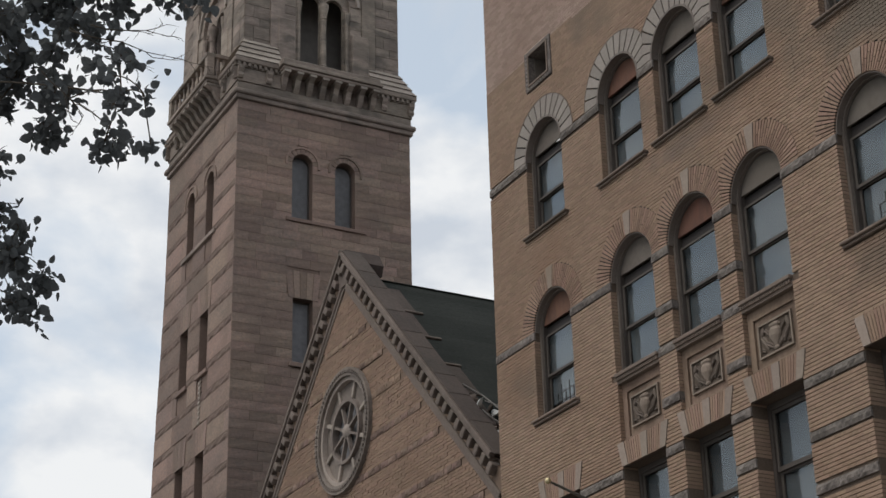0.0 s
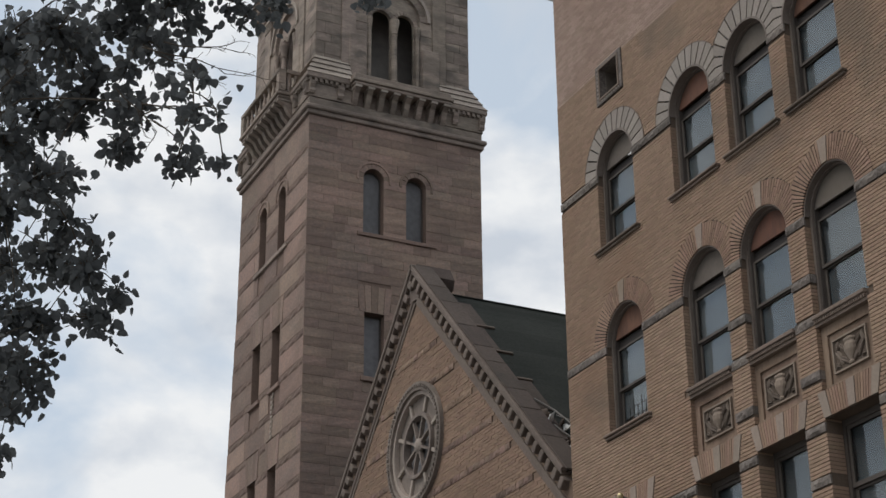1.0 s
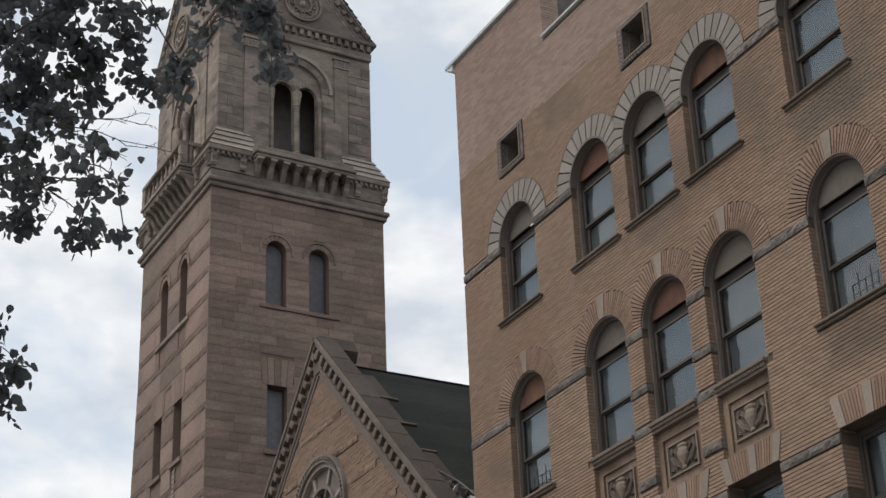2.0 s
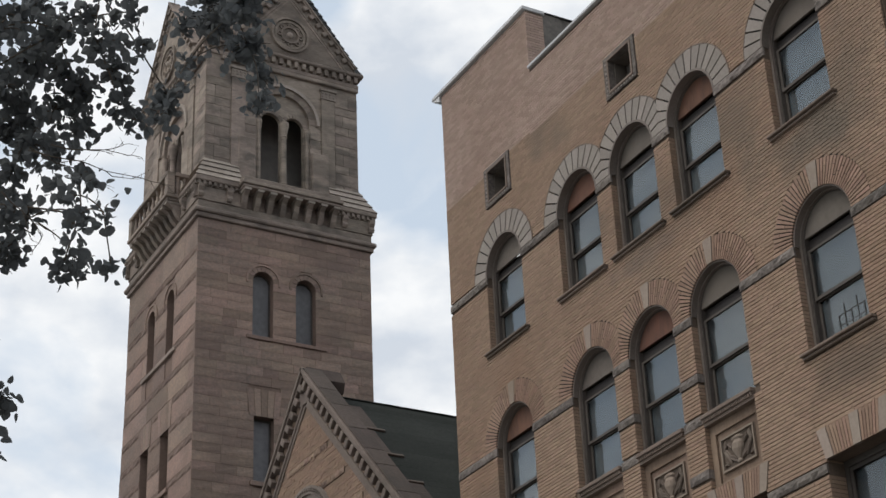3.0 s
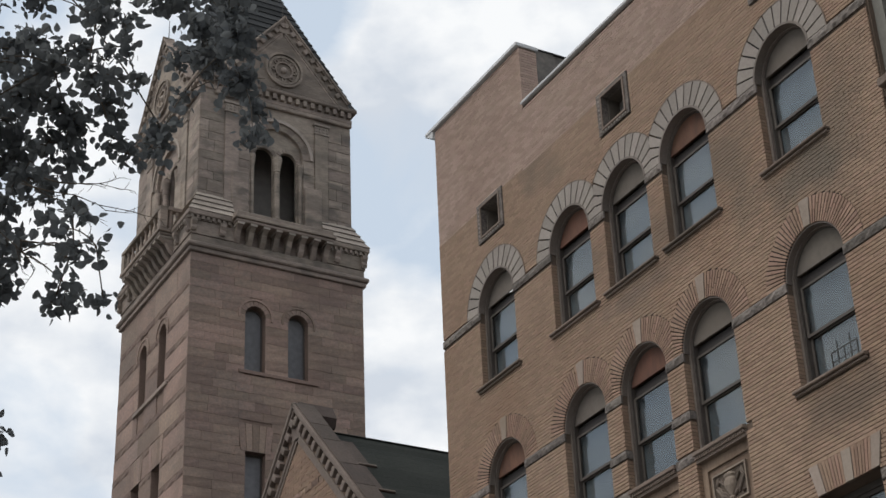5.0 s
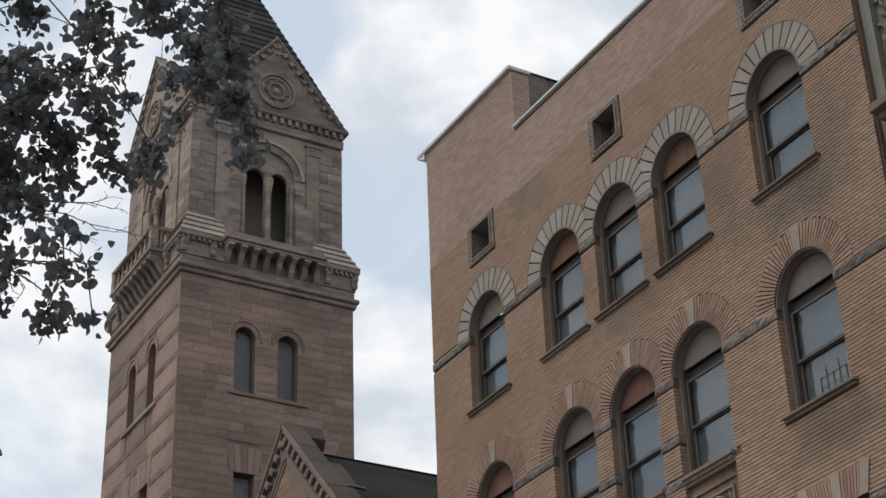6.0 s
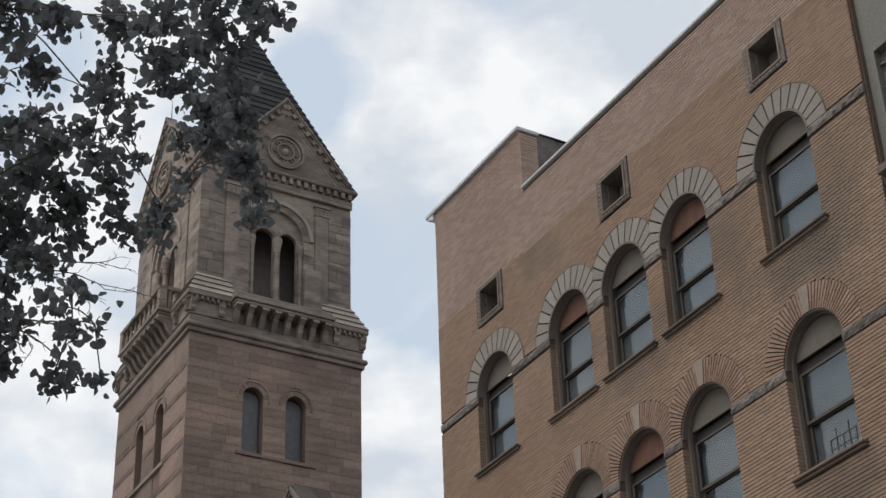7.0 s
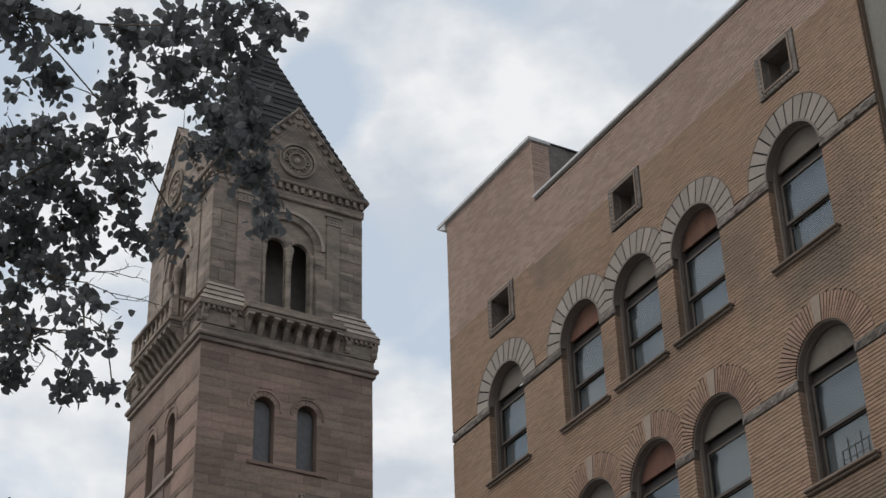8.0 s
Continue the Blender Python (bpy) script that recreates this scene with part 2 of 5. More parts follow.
M_RELIEFBACK = surface("dark_relief_ground", (0.075, 0.056, 0.043), (0.125, 0.095, 0.073), 0.95, 18, 1.0, 0, None, 0.56, 0.4, 30)
M_LINING = surface("brown_window_lining", (0.133, 0.108, 0.0905), (0.187, 0.153, 0.129), 0.75, 25, 1.0, 0.1, None, 0.56, 0.2, 40)
M_APRON = surface("stained_terracotta", (0.175, 0.118, 0.084), (0.25, 0.178, 0.13), 0.92, 20, 1.2, 0.12, (0.1, 0.067, 0.048), 0.44, 0.4, 30, stain_scale=2.2, streak=0.35)
M_ROOM = surface("dim_room", (0.15, 0.136, 0.122), (0.21, 0.19, 0.17), 0.95, 4, 0.5, 0, None, 0.6, 0.0)
M_SILL = surface("weathered_sill_stone", (0.133, 0.0998, 0.078), (0.203, 0.156, 0.125), 0.9, 20, 1.0, 0.1, (0.09, 0.075, 0.06), 0.55, 0.4, 30)
M_COPING = surface("zinc_coping", (0.43, 0.425, 0.415), (0.54, 0.535, 0.525), 0.6, 10, 1.0, 0.05, (0.36, 0.36, 0.35), 0.6, 0.1, 20)
M_TAR = surface("tarred_flashing", (0.085, 0.075, 0.066), (0.17, 0.15, 0.132), 0.85, 10, 2.2, 0, (0.05, 0.046, 0.042), 0.5, 0.4, 15, stain_scale=1.6)
M_METAL = surface("dark_iron", (0.03, 0.03, 0.03), (0.06, 0.055, 0.05), 0.55, 30, 2.0, 0, None, 0.6, 0.1, 60, metal=0.6)
M_ASPHALT = surface("asphalt", (0.085, 0.083, 0.08), (0.125, 0.121, 0.116), 0.92, 30, 0.3, 0, (0.03, 0.03, 0.03), 0.6, 0.4, 80)
M_PAVE = surface("pavement_concrete", (0.26, 0.25, 0.235), (0.36, 0.35, 0.33), 0.9, 20, 0.5, 0.1, (0.2, 0.19, 0.18), 0.6, 0.3, 50)
M_BARK = surface("bark", (0.06, 0.048, 0.038), (0.11, 0.09, 0.07), 0.95, 15, 3.0, 0, None, 0.6, 0.8, 20)
M_GLASS = glass_pane("window_glass")
M_DUSTY = surface("dusty_leaded_glass", (0.105, 0.1, 0.102), (0.165, 0.16, 0.162), 0.5, 6, 0.8, 0.1, None, 0.6, 0.15, 12)


# ---------------------------------------------------------------- building blocks
def part(name, bm, material, parent, label=""):
    """One bmesh, in world metres, as one mesh object under a thing or a part."""
    me = bpy.data.meshes.new(name)
    bm.to_mesh(me)
    bm.free()
    me.materials.append(material)
    ob = new(name, me)
    hang(ob, parent)
    return tagged(ob, label)


def hang(ob, parent):
    if parent is not None:
        ob.parent = parent
        if parent.type == "EMPTY":
            ob.matrix_parent_inverse = Matrix.Translation(-parent.location)


def thing(name, at, label, category, kind="", group=""):
    e = new(name)
    e.location = at
    e.empty_display_size = 0.5
    return tagged(e, label, category, group, kind)


def add_box(bm, u0, u1, d0, d1, w0, w1):
    v = [bm.verts.new(c) for c in ((u0, d0, w0), (u1, d0, w0), (u1, d1, w0), (u0, d1, w0), (u0, d0, w1), (u1, d0, w1), (u1, d1, w1), (u0, d1, w1))]
    for f in ((0, 1, 5, 4), (1, 2, 6, 5), (2, 3, 7, 6), (3, 0, 4, 7), (4, 5, 6, 7), (3, 2, 1, 0)):
        bm.faces.new([v[i] for i in f])


def boxes(*bs, at=None, bevel=0.0):
    bm = bmesh.new()
    for b in bs:
        add_box(bm, *b)
    if bevel:
        bmesh.ops.bevel(bm, geom=bm.edges[:], offset=bevel, segments=1, affect="EDGES")
    if at is not None:
        bm.transform(at)
    return bm


def add_prism(bm, pts, d0, d1):
    """A polygon of (u, w) corners, from depth d0 to d1."""
    a = [bm.verts.new((u, d0, w)) for u, w in pts]
    b = [bm.verts.new((u, d1, w)) for u, w in pts]
    k = len(pts)
    bm.faces.new(a)
    bm.faces.new(b[::-1])
    for i in range(k):
        bm.faces.new((a[i], b[i], b[(i + 1) % k], a[(i + 1) % k]))


def prism(pts, d0, d1, at=None, bevel=0.0):
    bm = bmesh.new()
    add_prism(bm, pts, d0, d1)
    bmesh.ops.recalc_face_normals(bm, faces=bm.faces[:])
    if bevel:
        bmesh.ops.bevel(bm, geom=bm.edges[:], offset=bevel, segments=1, affect="EDGES")
    if at is not None:
        bm.transform(at)
    return bm


def plate(outer, holes, d0, d1, at=None):
    """A slab with openings right through it."""
    bm = bmesh.new()
    edges = []
    for loop in (outer, *holes):
        vs = [bm.verts.new((u, d0, w)) for u, w in loop]
        edges += [bm.edges.new((vs[i], vs[(i + 1) % len(vs)])) for i in range(len(vs))]
    bmesh.ops.triangle_fill(bm, use_beauty=True, use_dissolve=False, edges=edges)
    grown = bmesh.ops.extrude_face_region(bm, geom=bm.faces[:])
    bmesh.ops.translate(bm, verts=[g for g in grown["geom"] if isinstance(g, bmesh.types.BMVert)], vec=(0, d1 - d0, 0))
    bmesh.ops.recalc_face_normals(bm, faces=bm.faces[:])
    if at is not None:
        bm.transform(at)
    return bm


def rect(u0, u1, w0, w1):
    return [(u0, w0), (u1, w0), (u1, w1), (u0, w1)]


def arch(cu, half, w0, spring, n=14):
    """Outline of an opening with a round head."""
    top = [(cu + half * math.cos(math.pi * i / n), spring + half * math.sin(math.pi * i / n)) for i in range(n + 1)]
    return [(cu - half, w0), (cu + half, w0)] + top


def ring(cu, cw, r0, r1, d0, d1, at=None, n=32, a0=0.0, a1=2 * math.pi):
    """A flat ring, or a bow of one, with depth."""
    bm = bmesh.new()
    full = abs(a1 - a0 - 2 * math.pi) < 1e-6
    cols = []
    for i in range(n if full else n + 1):
        a = a0 + (a1 - a0) * i / n
        c, s = math.cos(a), math.sin(a)
        cols.append([bm.verts.new((cu + r * c, d, cw + r * s)) for r, d in ((r0, d0), (r1, d0), (r1, d1), (r0, d1))])
    for i in range(n):
        p, q = cols[i], cols[(i + 1) % len(cols)]
        for k in range(4):
            bm.faces.new((p[k], p[(k + 1) % 4], q[(k + 1) % 4], q[k]))
    if not full:
        bm.faces.new(cols[0][::-1])
        bm.faces.new(cols[-1])
    bmesh.ops.recalc_face_normals(bm, faces=bm.faces[:])
    if at is not None:
        bm.transform(at)
    return bm


def lathe(profile, at, n=12):
    """A turned solid: (radius, height) rows round the upright axis at a place."""
    bm = bmesh.new()
    rows = [[bm.verts.new((r * math.cos(2 * math.pi * i / n), r * math.sin(2 * math.pi * i / n), h)) for i in range(n)] for r, h in profile]
    for p, q in zip(rows, rows[1:]):
        for i in range(n):
            bm.faces.new((p[i], p[(i + 1) % n], q[(i + 1) % n], q[i]))
    bm.faces.new(rows[0][::-1])
    bm.faces.new(rows[-1])
    bm.transform(at)
    return bm


def joined(name, blocks, material, parent, label, at=None):
    """Many (u0, u1, d0, d1, w0, w1) blocks, with no back faces, as one mesh of uncountable pieces."""
    b = np.array(blocks, dtype=float)
    k = len(b)
    pick = [(0, 2, 4), (1, 2, 4), (1, 3, 4), (0, 3, 4), (0, 2, 5), (1, 2, 5), (1, 3, 5), (0, 3, 5)]
    v = np.stack([b[:, list(p)] for p in pick], axis=1).reshape(-1, 3)
    f = np.array([(0, 1, 5, 4), (1, 2, 6, 5), (3, 0, 4, 7), (4, 5, 6, 7), (3, 2, 1, 0)])
    faces = (np.arange(k)[:, None, None] * 8 + f[None]).reshape(-1, 4)
    me = bpy.data.meshes.new(name)
    me.from_pydata(v.tolist(), [], faces.tolist())
    if at is not None:
        me.transform(at)
    me.materials.append(material)
    me.update()
    ob = new(name, me)
    hang(ob, parent)
    return tagged(ob, label, kind="stuff")


def block_piece(name, size, material, bevel=0.004):
    """Mesh data of one small block about its middle, to be shared by alike pieces."""
    bm = boxes((-size[0] / 2, size[0] / 2, -size[1] / 2, size[1] / 2, -size[2] / 2, size[2] / 2))
    me = bpy.data.meshes.new(name)
    bm.to_mesh(me)
    bm.free()
    me.materials.append(material)
    return me


def place_piece(name, me, m, parent):
    ob = new(name, me)
    hang(ob, parent)
    ob.matrix_basis = m
    return ob


def rock(u0, u1, w0, w1, d0, d1, at, amp=0.022, step=0.07):
    """A rock-faced block: an uneven front with straight sides behind it."""
    bm = bmesh.new()
    nu, nw = max(2, int((u1 - u0) / step)), max(2, int((w1 - w0) / step) + 1)
    grid = []
    for i in range(nu + 1):
        col = []
        for j in range(nw + 1):
            u, w = u0 + (u1 - u0) * i / nu, w0 + (w1 - w0) * j / nw
            edge = 0.0 if i in (0, nu) or j in (0, nw) else 1.0
            d = d0 - edge * amp * (0.6 + 1.3 * noise.noise(Vector((u * 9.1, w * 9.7, d0 * 3 + 5.0)))) * 1.2
            col.append(bm.verts.new((u, d, w)))
        grid.append(col)
    for i in range(nu):
        for j in range(nw):
            bm.faces.new((grid[i][j], grid[i + 1][j], grid[i + 1][j + 1], grid[i][j + 1]))
    rim = [grid[i][0] for i in range(nu + 1)] + [grid[nu][j] for j in range(1, nw + 1)] + [grid[i][nw] for i in range(nu - 1, -1, -1)] + [grid[0][j] for j in range(nw - 1, 0, -1)]
    back = [bm.verts.new((v.co.x, d1, v.co.z)) for v in rim]
    for i in range(len(rim)):
        k = (i + 1) % len(rim)
        bm.faces.new((rim[k], rim[i], back[i], back[k]))
    bm.transform(at)
    return bm


def wedges(cu, cw, r0, r1, count, d0, d1, at, a0=0.0, a1=math.pi, gap=0.012, limit=None, pick=None):
    """Meshes of the stones of an arch; limit keeps them within those distances left and right of the axis."""
    out = []
    for i in range(count):
        if pick is not None and i not in pick:
            continue
        b0, b1 = a0 + (a1 - a0) * i / count, a0 + (a1 - a0) * (i + 1) / count
        pts = []
        for a, r, sgn in ((b0, r0, 1), (b0, r1, 1), ((b0 + b1) / 2, r1, 0), (b1, r1, -1), (b1, r0, -1), ((b0 + b1) / 2, r0, 0)):
            if limit is not None:
                lim = limit[1] if math.cos(a) > 0 else limit[0]
                if abs(r * math.cos(a)) > lim:
                    r = max(r0 + 0.02, lim / max(abs(math.cos(a)), 0.05))
            u, w = cu + r * math.cos(a), cw + r * math.sin(a)
            pts.append((u - sgn * gap / 2 * math.sin(a), w + sgn * gap / 2 * math.cos(a)))
        out.append(prism(pts, d0, d1, at))
    return out


# ---------------------------------------------------------------- ground
# street is out of view; toned pale to bounce light up at undersides and leaves
ground = part("ground", boxes((-700, 700, -400, 900, -0.3, 0.0)), M_ASPHALT, None)
tagged(ground, "pale grey asphalt street reaching far off", "ground", kind="structure")
pave = part("pavement", boxes((-120, 60, 12.6, 15.9, 0.0, 0.15), bevel=0.02), M_PAVE, None)
tagged(pave, "pale concrete pavement with a kerb along the buildings", "pavement", kind="structure")
pave2 = part("pavement", boxes((-120, 60, -6.0, 2.2, 0.0, 0.15), bevel=0.02), M_PAVE, None)
tagged(pave2, "pale concrete pavement with a kerb under the tree", "pavement", kind="structure")

# ---------------------------------------------------------------- buff brick building
FAC = Matrix.Translation((0, 16.0, 0))
WX = (-25.51, -22.87, -21.10, -19.33, -16.72)      # window axes
HALF, RING = 0.665, 0.43
ROW6, ROW5 = (15.57, 17.20), (11.86, 13.60)        # sill and springing heights
TOP4, SILL4 = 10.22, 7.9
X0, X1, ZLOW, ZHIGH, XSTEP = -27.62, -14.79, 20.86, 22.32, -24.1
RED_FROM = 19.45
BANDS = ((17.05, 17.20), (13.45, 13.60), (10.02, 10.16), (9.21, 9.35), (8.43, 8.57))
PIER_BANDS = ((12.46, 12.60), (11.74, 11.89), (10.85, 11.0))
VENTS = (-25.5, -21.1, -16.72)

building = thing("brick_building", (-21, 16, 0), "five-storey buff brick building with round-arched windows and stone bands", "building")
holes = []
for cx in WX:
    holes += [arch(cx, HALF, ROW6[0], ROW6[1]), arch(cx, HALF, ROW5[0], ROW5[1]), rect(cx - 0.64, cx + 0.64, SILL4, TOP4)]
for cx in WX[1:4]:
    holes.append(rect(cx - 0.636, cx + 0.636, 10.66, 11.78))
for vx in VENTS:
    holes.append(rect(vx - 0.374, vx + 0.334, 18.73, 19.46))
outer = [(X0, 0), (X1, 0), (X1, ZLOW), (XSTEP, ZLOW), (XSTEP, ZHIGH), (X0, ZHIGH)]
front = part("front_wall", plate(outer, holes, 0.024, 0.40, FAC), M_MORTAR, building, "buff brick front wall with darker joints")
part("side_wall", boxes((X0, X0 + 0.4, 0.41, 14.0, 0, 21.0), at=FAC), M_BUFF, building)
part("rear_wall", boxes((X0 + 0.41, 7.59, 13.6, 14.0, 0, 20.0), at=FAC), M_BUFF, building)
part("side_wall", boxes((7.6, 8.0, 0.2, 14.0, 0, 20.0), at=FAC), M_BUFF, building)
part("floor", boxes((X0 + 0.42, 7.55, 0.5, 13.55, 14.6, 14.8), at=FAC), M_ROOM, building)
part("floor", boxes((X0 + 0.42, 7.55, 0.5, 13.55, 10.9, 11.1), at=FAC), M_ROOM, building)
part("inner_wall", boxes((X0 + 0.42, 7.55, 4.0, 4.1, 0, 19.8), at=FAC), M_ROOM, building)
part("roof", boxes((X0 + 0.42, 7.55, 0.42, 13.55, 19.9, 20.1), at=FAC), M_TAR, building, "dark flat roof")
part("parapet_return", boxes((X0, XSTEP - 0.003, 0.405, 0.85, 20.2, ZHIGH + 0.04), at=FAC), M_TAR, building)
part("stair_bulkhead", boxes((X0, XSTEP - 0.02, 0.855, 3.4, 20.2, ZHIGH + 0.04), at=FAC), M_TAR, building, "tar-coated rooftop bulkhead")
part("bulkhead_cap", boxes((X0, XSTEP + 0.02, 0.48, 3.43, ZHIGH + 0.042, ZHIGH + 0.085), at=FAC, bevel=0.01), M_METAL, building)
returns = []
for k in range(24):
    z = ZLOW - 0.02 + k * 0.0625
    if z + 0.05 < ZHIGH:
        for a, b in (((0.0, 0.2), (0.207, 0.42)) if k % 2 else ((0.0, 0.1), (0.107, 0.30), (0.307, 0.42))):
            returns.append((a, b, -0.012, 0.02, z, z + 0.051))
joined("brickwork", returns, M_REDDISH, building, "red-brown brick return", Matrix.Translation((XSTEP, 16.0, 0)) @ pose(0, 0, 0, 0, 0, 90))
part("coping", boxes((X0 - 0.30, XSTEP + 0.03, -0.07, 0.47, ZHIGH + 0.002, ZHIGH + 0.09), at=FAC, bevel=0.012), M_COPING, building, "grey metal coping")
part("coping", boxes((XSTEP + 0.02, 7.9, -0.06, 0.46, ZLOW + 0.002, ZLOW + 0.07), at=FAC, bevel=0.012), M_COPING, building, "grey metal coping")
part("gutter_end", prism([(X0 - 0.30, ZHIGH), (X0, ZHIGH - 0.16), (X0, ZHIGH)], -0.05, 0.4, FAC), M_COPING, building)


def blocked(z):
    """Stretches of the front that hold no plain brick at this height."""
    out = []
    for sill, spring in (ROW6, ROW5):
        R = HALF + RING
        for cx in WX:
            if sill - 0.10 < z < spring:
                h = HALF if z > sill else HALF + 0.13
                out.append((cx - h, cx + h))
            elif spring <= z < spring + R:
                h = math.sqrt(R * R - (z - spring) ** 2)
                out.append((cx - h, cx + h))
    for cx in WX:
        if z < TOP4:
            out.append((cx - 0.64, cx + 0.64))
        elif z < TOP4 + 0.42:
            h = 0.64 + (z - TOP4) * 0.3
            out.append((cx - h, cx + h))
    for cx in WX[1:4]:
        if 10.5 < z < 11.86:
            out.append((cx - 0.64, cx + 0.64))
    for a, b in BANDS:
        if a - 0.03 < z < b + 0.03:
            out.append((X0, X1))
    for a, b in PIER_BANDS:
        if a - 0.02 < z < b + 0.02:
            out += [(WX[1] + 0.64, WX[2] - 0.64), (WX[2] + 0.64, WX[3] - 0.64)]
    for vx in VENTS:
        if 18.64 < z < 19.54:
            out.append((vx - 0.47, vx + 0.47))
    return sorted(out)


def free_runs(z, a, b):
    runs, at = [], a
    for s, e in blocked(z):
        if s > at:
            runs.append((at, min(s, b)))
        at = max(at, e)
    if at < b:
        runs.append((at, b))
    return [r for r in runs if r[1] - r[0] > 0.03]


def facade_brick():
    """Courses of brick round all openings, arches and bands."""
    course, joint, length = 0.0625, 0.0115, 0.205
    buff, red, near = [], [], []
    rnd = random.Random(4)
    z, k = 7.0, 0
    while z < ZHIGH - 0.02:
        z1 = min(z + course - joint, ZHIGH)
        zm = (z + z1) / 2
        right = X1 if zm < ZLOW - 0.03 else XSTEP
        for a, b in free_runs(zm, X0, right):
            u = X0 - length + (k % 2) * length / 2 + (0.05 if k % 6 == 0 else 0)
            while u < b:
                s, e = max(u + 0.0035, a), min(u + length - 0.0035, b)
                if e - s > 0.004:
                    d = rnd.uniform(-0.002, 0.0015)
                    jamb = any(lo < zm < hi for lo, hi in (ROW6, ROW5, (10.66, 11.74), (SILL4, TOP4)))
                    back, deep = 0.026, 0.30 if zm < TOP4 else 0.125
                    if jamb and s == a and a > X0 + 0.1:      # brick returns at the openings
                        s, back = s - 0.006, deep
                    if jamb and e == b and b < X1 - 0.1:
                        e, back = e + 0.006, deep
                    blk = (s, e, d, back, z, z1)
                    if zm > RED_FROM + 0.04 * noise.noise(Vector((u * 0.5, 0, 3.1))):
                        red.append((s + 0.004, e - 0.004, d, back, z, z1 - 0.009))
                    elif -18.5 < s and 14.72 < z < 16.3 and e - s > 0.18 and back < 0.1:
                        near.append(blk)
                    else:
                        buff.append(blk)
                u += length
        z += course
        k += 1
    return buff, red, near


WIN = FAC @ Matrix.Translation((0, -0.02, 0))


def arched_window(cx, sill, spring, tymp, blind):
    """A sash window under a panelled round head, set deep in its opening."""
    w = part("window", plate(arch(cx, HALF, sill, spring), [arch(cx, HALF - 0.07, sill + 0.06, spring)], 0.20, 0.31, WIN), M_WOOD, building, "sash window with a round panelled head")
    r, low = HALF - 0.072, math.asin(0.125 / (HALF - 0.072))
    part("tympanum", prism([(cx + r * math.cos(low + (math.pi - 2 * low) * k / 14), spring + r * math.sin(low + (math.pi - 2 * low) * k / 14)) for k in range(15)], 0.205, 0.245, WIN), tymp, w, "weathered red panel" if tymp == M_RUST else "grey-tan panel")
    rail = sill + (spring - sill) * 0.485
    part("transom", boxes((cx - HALF + 0.071, cx + HALF - 0.071, 0.285, 0.33, spring - 0.06, spring + 0.124), at=WIN, bevel=0.008), M_RAIL, w)
    hw = HALF - 0.072
    part("upper_sash", plate(rect(cx - hw, cx + hw, rail, spring - 0.062), [rect(cx - hw + 0.05, cx + hw - 0.05, rail + 0.05, spring - 0.10)], 0.235, 0.275, WIN), M_WOOD, w)
    part("lower_sash", plate(rect(cx - hw, cx + hw, sill + 0.062, rail + 0.03), [rect(cx - hw + 0.05, cx + hw - 0.05, sill + 0.13, rail - 0.02)], 0.278, 0.315, WIN), M_WOOD, w)
    p = part("pane", boxes((cx - hw + 0.04, cx + hw - 0.04, 0.252, 0.257, rail + 0.04, spring - 0.09), at=WIN), M_GLASS, w)
    p.visible_shadow = False
    p = part("pane", boxes((cx - hw + 0.04, cx + hw - 0.04, 0.296, 0.301, sill + 0.12, rail - 0.01), at=WIN), M_GLASS, w)
    p.visible_shadow = False
    part("blind", boxes((cx - hw, cx + hw, 0.318, 0.326, sill + blind, spring), at=WIN), M_BLIND, w)
    return w


def window_sill(cx, sill, half):
    ledge = part("window_sill", boxes((cx - half, cx + half, -0.095, 0.22, sill - 0.05, sill - 0.001), at=FAC, bevel=0.012), M_SILL, building)
    part("drip_mould", boxes((cx - half + 0.015, cx + half - 0.015, -0.05, 0.02, sill - 0.095, sill - 0.052), at=FAC, bevel=0.008), M_SILL, ledge)


